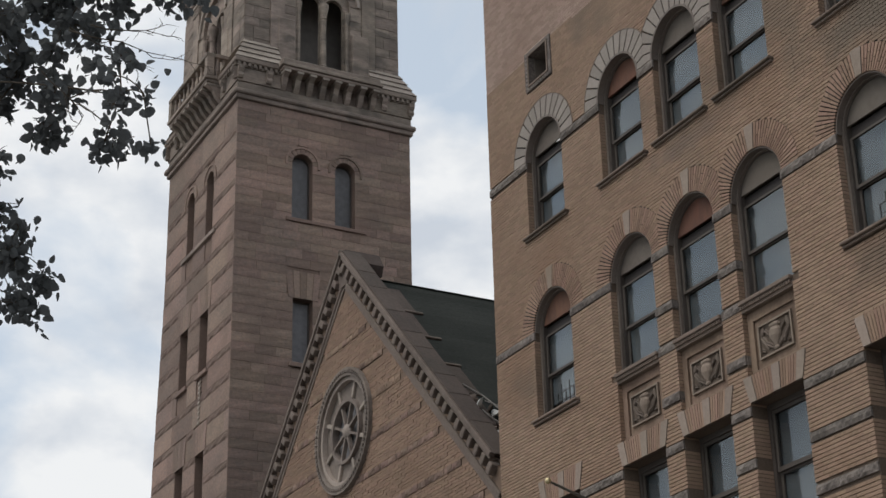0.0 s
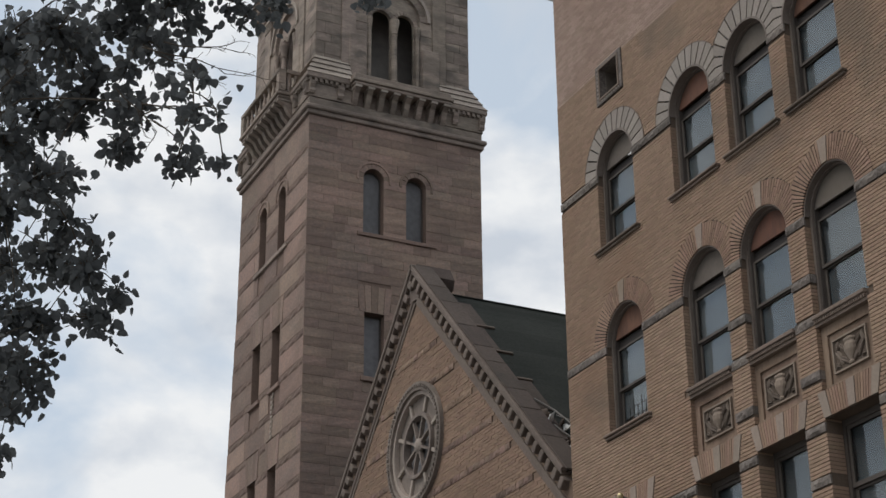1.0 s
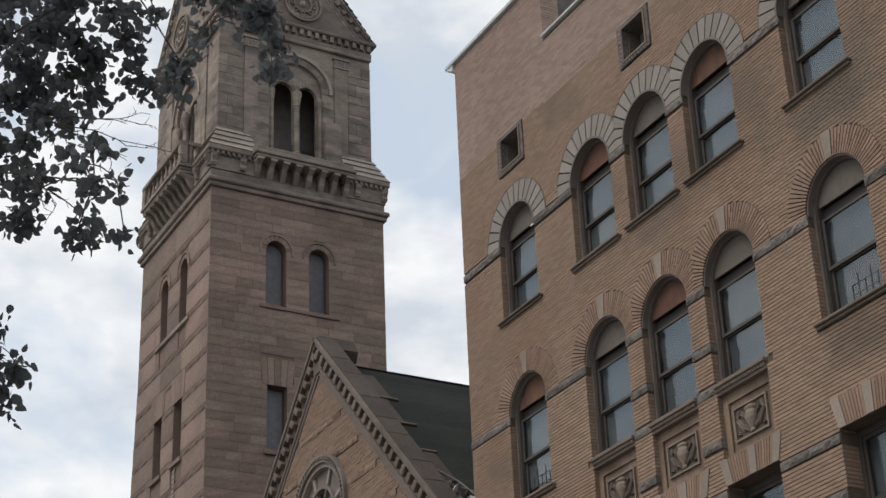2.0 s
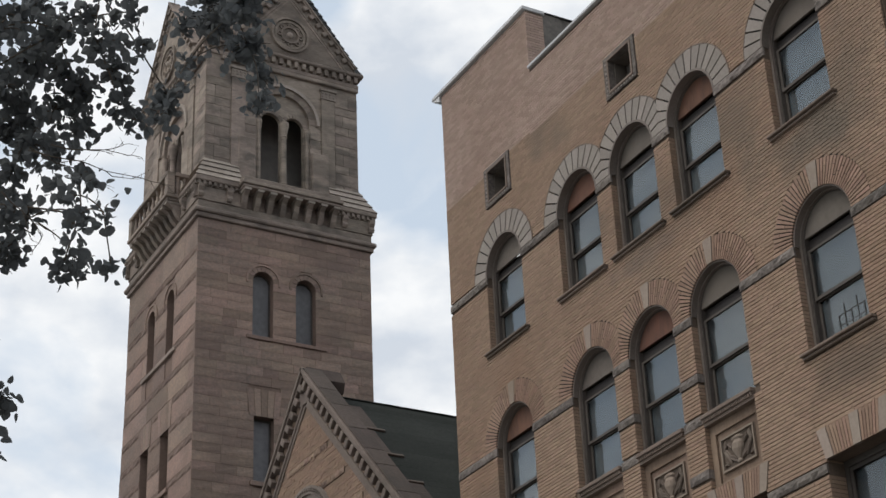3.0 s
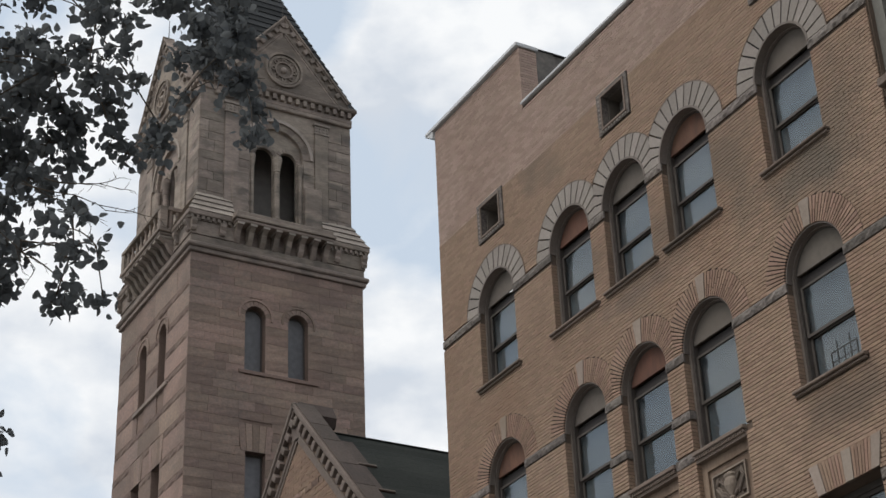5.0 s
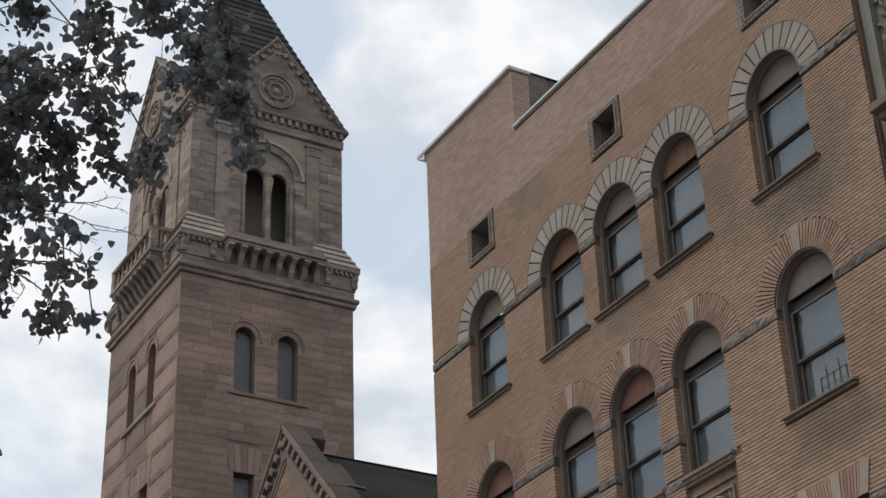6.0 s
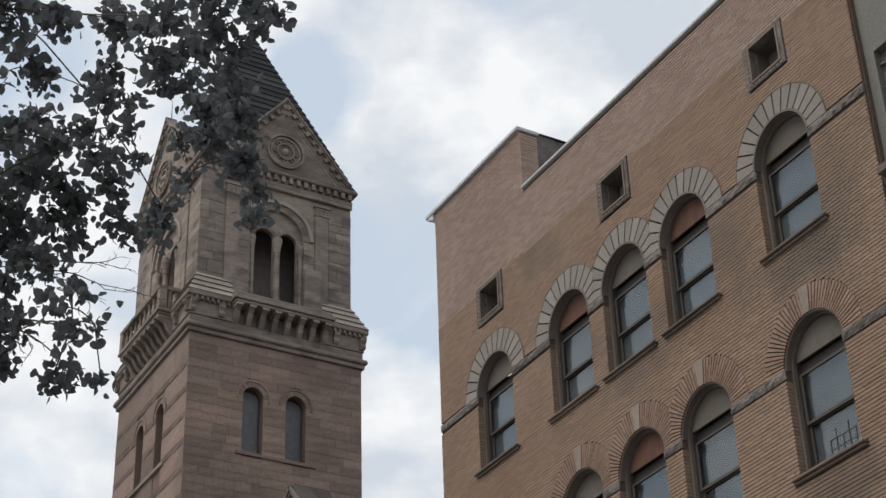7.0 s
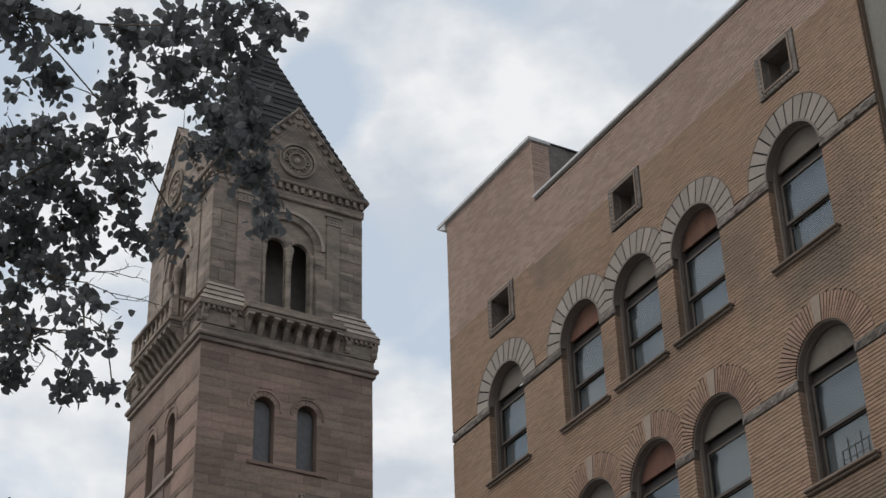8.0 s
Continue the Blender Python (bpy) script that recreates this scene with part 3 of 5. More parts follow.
for row, (sill, spring) in enumerate((ROW6, ROW5)):
    for i, cx in enumerate(WX):
        rusty = (row, i) in ((0, 1), (0, 3), (1, 0), (1, 2))
        arched_window(cx, sill, spring, M_RUST if rusty else M_TYMP, (0.1, 0.0, 0.3, 0.05, 0.0)[(i + 2 * row) % 5])
        if row == 0 or i in (0, 4):
            window_sill(cx, sill, 0.78)
        a = part("arch", ring(cx, spring, HALF + 0.004, HALF + RING + 0.014 if row else HALF + RING - 0.01 if i in (0, 4) else 0.88, 0.008, 0.023, FAC, 28, 0, math.pi), M_SOOT, building,
                 "arch of grey voussoirs" if row == 0 else "arch of thin radiating bricks with a grey keystone")
        lim = {1: (9.0, 0.885), 2: (0.885, 0.885), 3: (0.885, 9.0)}.get(i)
        if row == 0:
            for bm in wedges(cx, spring, HALF - 0.003, HALF + RING, 14, -0.012, 0.05, FAC, gap=0.03, limit=lim):
                part("voussoir", bm, M_GREY, a)
        else:
            key = (20, 21, 22)
            for turn, cut in ((0, 0.20), (1, 0.13), (2, 0.29)):      # each course of the arch breaks joint with the next
                chosen = [k for k in range(43) if k not in key and (k * 7) % 3 == turn]
                for r0, r1 in ((HALF - 0.003, HALF + cut - 0.004), (HALF + cut + 0.004, HALF + RING - 0.006)):
                    for bm in wedges(cx, spring, r0, r1, 43, -0.006, 0.05, FAC, gap=0.019, limit=lim, pick=chosen):
                        part("brick", bm, M_ORANGE, a)
            for bm in wedges(cx, spring, HALF - 0.003, HALF + RING + 0.01, 1, -0.014, 0.05, FAC, a0=math.pi * 20 / 43, a1=math.pi * 23 / 43, gap=0.012):
                part("keystone", bm, M_WARMSTONE, a)
        lo_a, hi_a = {1: (0.64, math.pi), 2: (0.64, math.pi - 0.64), 3: (0.0, math.pi - 0.64)}.get(i, (0.0, math.pi))
        if row == 0:
            part("hood_mould", ring(cx, spring, HALF + RING + 0.002, HALF + RING + 0.018, -0.018, 0.02, FAC, 28, lo_a, hi_a), M_SILL, a)
        # slim moulded edge round the head
        part("head_lining", ring(cx, spring, HALF - 0.028, HALF + (0.012 if row == 0 else -0.004), -0.018 if row == 0 else 0.022, 0.127, FAC, 28, 0, math.pi), M_LINING, a, "smooth brown moulded arch edge")
        part("arch_moulding", plate(arch(cx, HALF - 0.003, sill, spring), [arch(cx, HALF - 0.05, sill + 0.003, spring)], 0.128, 0.178, FAC), M_LINING, a)

# stone bands between openings
for a, b in BANDS:
    edges, at = [], X0
    for cx in WX:
        edges.append((at, cx - 0.64))
        at = cx + 0.64
    edges.append((at, X1))
    for s, e in edges:
        part("band", rock(s, e, a, b, -0.012, 0.02, FAC), M_RUBBLE, building, "rock-faced grey-brown stone band")
for a, b in PIER_BANDS:
    for s, e in ((WX[1] + 0.64, WX[2] - 0.64), (WX[2] + 0.64, WX[3] - 0.64)):
        part("band", rock(s, e, a, b, -0.012, 0.02, FAC), M_RUBBLE, building)
        for u in (s - 0.002, e - 0.03):
            part("band_return", boxes((u - 0.005, u + 0.037, 0.022, 0.12, a, b), at=FAC, bevel=0.006), M_RUBBLE, building)

SUNK = FAC @ Matrix.Translation((0, 0.09, 0))
# apron panels, dentilled sills and carved reliefs under the three middle windows
for cx in WX[1:4]:
    part("dentil_sill", boxes((cx - 0.638, cx + 0.638, -0.07, 0.22, 11.79, 11.858), at=FAC, bevel=0.01), M_SILL, building)
    course = part("dentil_course", boxes((cx - 0.633, cx + 0.633, -0.005, 0.14, 11.68, 11.788), at=FAC), M_SILL, building)
    for k in range(22):
        u = cx - 0.60 + k * 0.0571
        part("dentil", boxes((u - 0.016, u + 0.016, -0.045, -0.006, 11.728, 11.786), at=FAC), M_SILL, course)
    apron = part("apron", plate(rect(cx - 0.633, cx + 0.633, 10.662, 11.678), [rect(cx - 0.50, cx + 0.50, 10.72, 11.52)], 0.0, 0.03, SUNK), M_APRON, building, "stained tan terracotta apron with a sunk panel")
    part("panel", boxes((cx - 0.5, cx + 0.5, 0.035, 0.08, 10.72, 11.52), at=SUNK), M_APRON, apron)
    rel = part("relief_panel", plate(rect(cx - 0.41, cx + 0.41, 10.85, 11.40), [rect(cx - 0.38, cx + 0.38, 10.88, 11.37)], -0.008, 0.034, SUNK), M_RELIEF, building, "tan carved relief with a vase and leaves")
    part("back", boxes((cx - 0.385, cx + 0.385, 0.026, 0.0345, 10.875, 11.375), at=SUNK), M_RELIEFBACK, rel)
    vase = [(0.05, 0.0), (0.07, 0.03), (0.035, 0.06), (0.07, 0.12), (0.125, 0.22), (0.135, 0.30), (0.10, 0.35), (0.125, 0.38), (0.12, 0.41), (0.05, 0.44)]
    part("vase", lathe(vase, SUNK @ Matrix.Translation((cx, 0.015, 10.90)) @ Matrix.Diagonal((1.0, 0.6, 1.0, 1.0)), 12), M_RELIEF, rel)
    for sgn in (-1, 1):
        for px, pz, lean, wide, tall in ((0.15, 11.02, 62, 0.045, 0.13), (0.25, 11.10, 35, 0.05, 0.17), (0.30, 11.25, -20, 0.04, 0.10), (0.19, 11.24, 48, 0.035, 0.10), (0.31, 10.97, 80, 0.032, 0.06)):
            bm = bmesh.new()
            bmesh.ops.create_uvsphere(bm, u_segments=10, v_segments=6, radius=1.0)
            for v in bm.verts:      # a midrib hollow and a curled tip
                v.co.y += 0.5 * (1 - min(abs(v.co.x) * 3, 1.0))
                v.co.x += 0.6 * v.co.z ** 2
            bm.transform(SUNK @ Matrix.Translation((cx + sgn * px, 0.012, pz)) @ pose(0, 0, 0, 0, sgn * lean) @ Matrix.Diagonal((wide * sgn, 0.034, tall, 1)))
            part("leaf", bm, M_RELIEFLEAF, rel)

# flat arches and sashes of the storey below
DEEP = FAC @ Matrix.Translation((0, 0.09, 0))
for i, cx in enumerate(WX):
    z0, z1 = TOP4, TOP4 + 0.42
    if i in (0, 4):
        z1 = TOP4 + 0.46
    lint = part("flat_arch", prism([(cx - 0.64, z0 + 0.002), (cx + 0.64, z0 + 0.002), (cx + 0.76, z1 - 0.01), (cx - 0.76, z1 - 0.01)], 0.004, 0.02, FAC), M_MORTAR, building, "flat arch of orange brick with grey stones")
    n = 22
    for k in range(n):
        f0, f1 = -1 + 2 * k / n, -1 + 2 * (k + 1) / n
        stone = k in (0, 1, 2, 10, 11, 12, 19, 20, 21)
        if stone and k not in (0, 10, 19):
            continue
        if stone:
            f1 = f0 + 2 * 3 / n
        g = 0.007
        part("keystone" if stone else "brick", prism([(cx + 0.64 * f0 + g, z0), (cx + 0.64 * f1 - g, z0), (cx + 0.76 * f1 - g, z1), (cx + 0.76 * f0 + g, z1)], -0.014 if stone else -0.006, 0.05, FAC), M_WARMSTONE if stone else M_ORANGE, lint)
    w = part("window", plate(rect(cx - 0.64, cx + 0.64, SILL4, TOP4), [rect(cx - 0.57, cx + 0.57, SILL4 + 0.06, TOP4 - 0.1)], 0.22, 0.32, DEEP), M_WOOD, building, "dark-framed sash window under a flat arch")
    part("upper_sash", plate(rect(cx - 0.568, cx + 0.568, 9.15, TOP4 - 0.102), [rect(cx - 0.51, cx + 0.51, 9.22, TOP4 - 0.16)], 0.245, 0.285, DEEP), M_WOOD, w)
    part("lower_sash", plate(rect(cx - 0.568, cx + 0.568, SILL4 + 0.062, 9.19), [rect(cx - 0.51, cx + 0.51, SILL4 + 0.13, 9.11)], 0.288, 0.325, DEEP), M_WOOD, w)
    p = part("pane", boxes((cx - 0.52, cx + 0.52, 0.262, 0.267, 9.21, TOP4 - 0.15), at=DEEP), M_GLASS, w)
    p.visible_shadow = False
    p = part("pane", boxes((cx - 0.52, cx + 0.52, 0.306, 0.311, SILL4 + 0.12, 9.12), at=DEEP), M_GLASS, w)
    p.visible_shadow = False
    part("blind", boxes((cx - 0.57, cx + 0.57, 0.33, 0.338, SILL4 + 0.4, TOP4), at=DEEP), M_BLIND, w)

# attic vents
for vx in VENTS:
    v = part("vent", plate(rect(vx - 0.50, vx + 0.465, 18.65, 19.53), [rect(vx - 0.335, vx + 0.335, 18.77, 19.42)], -0.03, 0.10, FAC), M_RUBBLE, building, "square attic vent in a moulded stone frame")
    part("inner_frame", plate(rect(vx - 0.375, vx + 0.375, 18.73, 19.46), [rect(vx - 0.335, vx + 0.335, 18.77, 19.42)], -0.05, -0.031, FAC), M_SILL, v)
    part("reveal", plate(rect(vx - 0.372, vx + 0.332, 18.733, 19.457), [rect(vx - 0.318, vx + 0.318, 18.785, 19.405)], 0.101, 0.36, FAC), M_TYMP, v)
    part("grille", boxes((vx - 0.33, vx + 0.33, 0.362, 0.38, 18.74, 19.45), at=FAC), M_ROOM, v)
    for k in range(9):      # small carved eggs along the moulding
        for px, pz in ((vx - 0.42, 18.72 + k * 0.094), (vx - 0.36 + k * 0.09, 18.69)):
            part("carving", boxes((px - 0.022, px + 0.022, -0.048, -0.028, pz - 0.022, pz + 0.022), at=FAC, bevel=0.008), M_GREY, v)

# window guards and a loose strip
for cx, sill in ((WX[4], ROW5[0]), (WX[0], ROW5[0])):
    g = part("window_guard", boxes((cx + 0.02, cx + 0.60, 0.02, 0.03, sill + 0.28, sill + 0.295), at=FAC), M_METAL, building, "low dark wire guard on the sill")
    for k in range(5):
        u = cx + 0.03 + k * 0.135
        part("wire", boxes((u, u + 0.013, 0.018, 0.032, sill, sill + (0.44 if k in (1, 3) else 0.30)), at=FAC), M_METAL, g)
    part("wire", boxes((cx + 0.02, cx + 0.60, 0.02, 0.03, sill + 0.13, sill + 0.14), at=FAC), M_METAL, g)
M_WHITE = surface("white_plastic", (0.7, 0.7, 0.68), (0.8, 0.8, 0.78), 0.5, 20, 1, 0, None, 0.6, 0.05)
part("loose_strip", boxes((-25.16, -24.90, 0.10, 0.12, 17.20, 17.225), at=FAC), M_WHITE, building, "loose white strip")

# grey stone bay beyond the brick pier
M_BAY = surface("sooty_grey_limestone", (0.15, 0.142, 0.123), (0.21, 0.2, 0.175), 0.92, 20, 0.8, 0.1, (0.09, 0.087, 0.076), 0.54, 0.35, 30)
bay = part("stone_bay", plate(rect(X1 + 0.024, 7.58, 0, ZLOW), [rect(-14.54, -13.50, 15.80, 17.66)], 0.13, 0.4, FAC), M_BAY, building, "grey limestone bay with a carved panel")
part("brick_reveal", boxes((X1 + 0.001, X1 + 0.022, 0.05, 0.4, 0, ZLOW), at=FAC), M_MORTAR, building)
part("panel", boxes((-14.55, -13.49, 0.22, 0.28, 15.79, 17.67), at=FAC), M_BAY, bay)
part("moulding", plate(rect(-14.60, -13.44, 15.74, 17.72), [rect(-14.54, -13.50, 15.80, 17.66)], 0.09, 0.128, FAC), M_BAY, bay)
rnd = random.Random(11)
for k in range(84):
    u, z = -14.47 + 0.9 * ((k * 0.381966) % 1.0) + rnd.uniform(-0.03, 0.03), 15.86 + 1.72 * k / 84
    bm = bmesh.new()
    bmesh.ops.create_uvsphere(bm, u_segments=7, v_segments=5, radius=1.0)
    bm.transform(FAC @ Matrix.Translation((u, 0.2, z)) @ pose(0, 0, 0, 0, rnd.uniform(-80, 80)) @ Matrix.Diagonal((0.03, 0.055, 0.085, 1)))
    part("carved_leaf", bm, M_BAY, bay)
part("ledge", boxes((-14.56, 7.5, -0.32, 0.12, 15.31, 15.44), (-14.5, 7.5, -0.2, 0.12, 15.2, 15.308), at=FAC, bevel=0.01), M_SILL, bay)

# flagpole
def tube(points, radii, n=8, at=None):
    bm = bmesh.new()
    rows = []
    for i, p in enumerate(points):
        p = Vector(p)
        t = (Vector(points[min(i + 1, len(points) - 1)]) - Vector(points[max(i - 1, 0)])).normalized()
        a = t.orthogonal().normalized()
        b = t.cross(a)
        if rows:
            a = (last - t * last.dot(t)).normalized()
            b = t.cross(a)
        last = a
        rows.append([bm.verts.new(p + (a * math.cos(2 * math.pi * k / n) + b * math.sin(2 * math.pi * k / n)) * radii[i]) for k in range(n)])
    for p, q in zip(rows, rows[1:]):
        for k in range(n):
            bm.faces.new((p[k], p[(k + 1) % n], q[(k + 1) % n], q[k]))
    bm.faces.new(rows[0][::-1])
    bm.faces.new(rows[-1])
    if at is not None:
        bm.transform(at)
    return bm


M_POLE = surface("pole_paint", (0.09, 0.085, 0.075), (0.15, 0.14, 0.12), 0.5, 20, 2, 0, None, 0.6, 0.1)
M_BALL = surface("tarnished_brass", (0.45, 0.36, 0.2), (0.6, 0.5, 0.3), 0.4, 20, 2, 0, None, 0.6, 0.05, metal=0.7)
tip = Vector((-23.86, 14.72, 9.92))
foot = tip + (Vector((-24.21, 15.6, 9.84)) - tip) * 1.46
flag = thing("flagpole", tuple(foot), "slim dark flagpole with a ball finial fixed to the brick wall", "flagpole")
part("pole", tube([foot, tip], [0.03, 0.022]), M_POLE, flag)
bm = bmesh.new()
bmesh.ops.create_uvsphere(bm, u_segments=14, v_segments=9, radius=0.055, matrix=Matrix.Translation(tip))
part("finial", bm, M_BALL, flag, "brass ball")


# ---------------------------------------------------------------- church tower
XT, YT, TX0, TY1 = -43.54, 16.53, -49.62, 22.35
TR = Matrix.Translation((XT, 0, 0)) @ pose(0, 0, 0, 0, 0, 90)     # side towards the nave: u is y
TL = Matrix.Translation((0, YT, 0))                               # street front: u is x
CR, CL = (YT + TY1) / 2, (TX0 + XT) / 2
M_ROCKBROWN = surface("rock_faced_brownstone", (0.123, 0.0851, 0.069), (0.189, 0.134, 0.108), 0.95, 10, 0.5, 0.12, (0.135, 0.09, 0.07), 0.56, 0.9, 12)
M_WARMTRIM = surface("pale_weathered_stone", (0.25, 0.208, 0.174), (0.342, 0.292, 0.248), 0.93, 14, 0.8, 0.15, (0.12, 0.095, 0.075), 0.58, 0.4, 20)
tower = thing("church_tower", (-46.6, 19.4, 0), "square brownstone church tower with belfry, balcony and steep slate roof", "tower")

R_ARCHES = ((18.68, 0.335, 23.92, 25.77), (20.10, 0.335, 23.92, 25.77))
R_RECTS = ((18.42, 19.06, 19.32, 21.34),)
L_ARCHES = ((-47.38, 0.31, 23.9, 25.72), (-45.70, 0.31, 23.9, 25.72))
L_RECTS = ((-47.9, -47.22, 19.5, 21.38), (-46.18, -45.5, 19.5, 21.38), (-47.9, -47.22, 15.1, 17.0), (-46.18, -45.5, 15.1, 17.0))
ZTOP = 27.55


BATTER, BATTER_TOP = 0.065, 23.3      # the far street corner leans out below the belfry windows


def side(at, u0, u1, arches, rects, joint, lean=0.0):
    hs = [arch(c, h, a, s) for c, h, a, s in arches] + [rect(a, b, c, d) for a, b, c, d in rects]
    return part("wall", plate([(u0 - lean * BATTER_TOP, 0), (u1, 0), (u1, ZTOP), (u0, ZTOP), (u0, BATTER_TOP)], hs, 0.024, 0.5, at), joint, tower, "brownstone wall in alternating smooth and rock-faced courses")


wall_r = side(TR, YT + 0.5, TY1, R_ARCHES, R_RECTS, M_BROWNJOINT)
wall_l = side(TL, TX0, XT - 0.026, L_ARCHES, L_RECTS, M_BROWNJOINT, BATTER)
part("core", boxes((TX0 + 0.6, XT - 0.6, YT + 0.6, TY1 - 0.05, 0, 28.0)), M_ROOM, tower)
part("wall", prism([(TX0 - BATTER * BATTER_TOP, 0), (TX0 + 0.5, 0), (TX0 + 0.5, ZTOP), (TX0, ZTOP), (TX0, BATTER_TOP)], YT + 0.51, TY1), M_BROWNSTONE, tower)
part("wall", boxes((TX0 + 0.51, XT - 0.51, TY1 - 0.04, TY1, 0, ZTOP)), M_BROWNSTONE, tower)


def tower_window(at, outline, arched, cu, half, w0, spring):
    w = part("window", plate(outline, [arch(cu, half - 0.05, w0 + 0.05, spring) if arched else rect(cu - half + 0.05, cu + half - 0.05, w0 + 0.05, spring - 0.05)], 0.26, 0.32, at), M_WOOD, tower, "narrow tower window with dusty glass")
    p = part("pane", prism(arch(cu, half - 0.03, w0 + 0.03, spring) if arched else rect(cu - half + 0.03, cu + half - 0.03, w0 + 0.03, spring - 0.03), 0.285, 0.292, at), M_DUSTY, w)
    return w


def tower_openings(at, arches, rects):
    for c, h, a, s in arches:
        w = tower_window(at, arch(c, h, a, s), True, c, h, a, s)
        hood = part("hood_mould", ring(c, s, h + 0.17, h + 0.235, -0.038, 0.02, at, 20, -0.2, math.pi + 0.2), M_BROWNSTONE, tower)
        for bm in wedges(c, s, h, h + 0.165, 9, -0.012, 0.05, at, gap=0.012):
            part("voussoir", bm, M_BROWNSTONE, hood)
    for a, b, c, d in rects:
        tower_window(at, rect(a, b, c, d), False, (a + b) / 2, (b - a) / 2, c, d)
        lint = part("lintel", prism([(a - 0.16, d), (b + 0.16, d), (b + 0.26, d + 0.86), (a - 0.26, d + 0.86)], 0.004, 0.03, at), M_BROWNJOINT, tower)
        for k in range(5):
            f0, f1 = k / 5, (k + 1) / 5
            lo, hi, t0, t1 = a - 0.15, b + 0.15, a - 0.25, b + 0.25
            part("stone", prism([(lo + (hi - lo) * f0 + 0.008, d), (lo + (hi - lo) * f1 - 0.008, d), (t0 + (t1 - t0) * f1 - 0.008, d + 0.86), (t0 + (t1 - t0) * f0 + 0.008, d + 0.86)], -0.015, 0.05, at), M_BROWNSTONE, lint)
        part("window_sill", boxes((a - 0.12, b + 0.12, -0.07, 0.3, c - 0.14, c - 0.002), at=at, bevel=0.01), M_BROWNSTONE, tower)


tower_openings(TR, R_ARCHES, R_RECTS)
tower_openings(TL, L_ARCHES, L_RECTS)
part("sill_course", boxes((18.15, 20.78, -0.05, 0.3, 23.80, 23.915), at=TR, bevel=0.012), M_BROWNSTONE, tower)
part("sill_course", boxes((-48.0, -45.1, -0.07, 0.3, 23.76, 23.895), at=TL, bevel=0.012), M_TRIM, tower)


def shaft_blocks(u0, u1, arches, rects, seed, even):
    """Long smooth blocks between thinner rock-faced ones; even: small blocks in equal courses."""
    rnd = random.Random(seed)
    out, z, tall, first = [], ZTOP - 0.01, True, 0.275
    while z > 11.0:
        h = 0.29 if even else (0.64 if tall else 0.23) + first
        first = 0.0
        zb = z - h
        taken = []
        for c, hf, a, s in arches:
            if (zb + z) / 2 < s and z > a - 0.13:
                g = hf
                taken.append((c - g, c + g))
            elif zb < s + hf + 0.16 and z > s:
                rest = (hf + 0.17) ** 2 - max((zb + z) / 2 - s, 0) ** 2
                if rest > 0:
                    taken.append((c - math.sqrt(rest), c + math.sqrt(rest)))
        for a, b, c, d in rects:
            if zb < d and z > c - 0.14:
                taken.append((a, b) if z > c else (a - 0.12, b + 0.12))
            elif zb < d + 0.84 and z > d:
                taken.append((a - 0.2, b + 0.2))
        taken.sort()
        runs, at = [], u0 if even else u0 - BATTER * max(0.0, BATTER_TOP - (zb + z) / 2)
        for s, e in taken:
            if s > at:
                runs.append((at, s))
            at = max(at, e)
        if at < u1:
            runs.append((at, u1))
        for s, e in runs:
            u = s
            while u < e - 0.02:
                ln = rnd.uniform(0.45, 1.1) if even else rnd.uniform(1.3, 2.2) if tall else rnd.uniform(0.45, 0.95)
                nxt = e if e - u - ln < 0.3 else u + ln
                out.append((u, nxt - 0.005, rnd.uniform(-0.004, 0.004), 0.03, zb + 0.0025, z - 0.0025, tall))
                u = nxt
        z = zb
        tall = not tall
    return out


def unit_rock(name, amp, material, seed):
    noise.seed_set(seed)
    bm = rock(-0.5, 0.5, -0.5, 0.5, 0.0, 1.0, Matrix.Identity(4), amp, 0.26)
    noise.seed_set(1)
    me = bpy.data.meshes.new(name)
    bm.to_mesh(me)
    bm.free()
    me.materials.append(material)
    return me


smear = part("mortar_patch", boxes((-45.98, -45.94, -0.01, 0.026, 17.9, 19.34), at=TL), M_WARMTRIM, tower, "pale mortar smeared over a zigzag joint")
for k in range(9):
    part("smear", prism([(-46.06, 17.92 + k * 0.155), (-45.86, 17.98 + k * 0.155), (-46.06, 18.02 + k * 0.155)][::(1 if k % 2 else -1)], -0.022, 0.02, TL), M_WARMTRIM, smear)

# cornice under the belfry
SWAP = Matrix(((0, 1, 0, 0), (1, 0, 0, 0), (0, 0, 1, 0), (0, 0, 0, 1)))


def slab(name, out, z0, z1, mat=None, bevel=0.02):
    return part(name, boxes((TX0 - out, XT + out, YT - out, TY1 + out, z0, z1), bevel=bevel), mat or M_TRIM, tower)


slab("moulding", 0.09, ZTOP + 0.002, 27.70)
slab("moulding", 0.17, 27.702, 27.86, bevel=0.04)
slab("frieze", 0.04, 27.862, 28.15)
slab("parapet_core", -0.06, 28.152, 29.0)


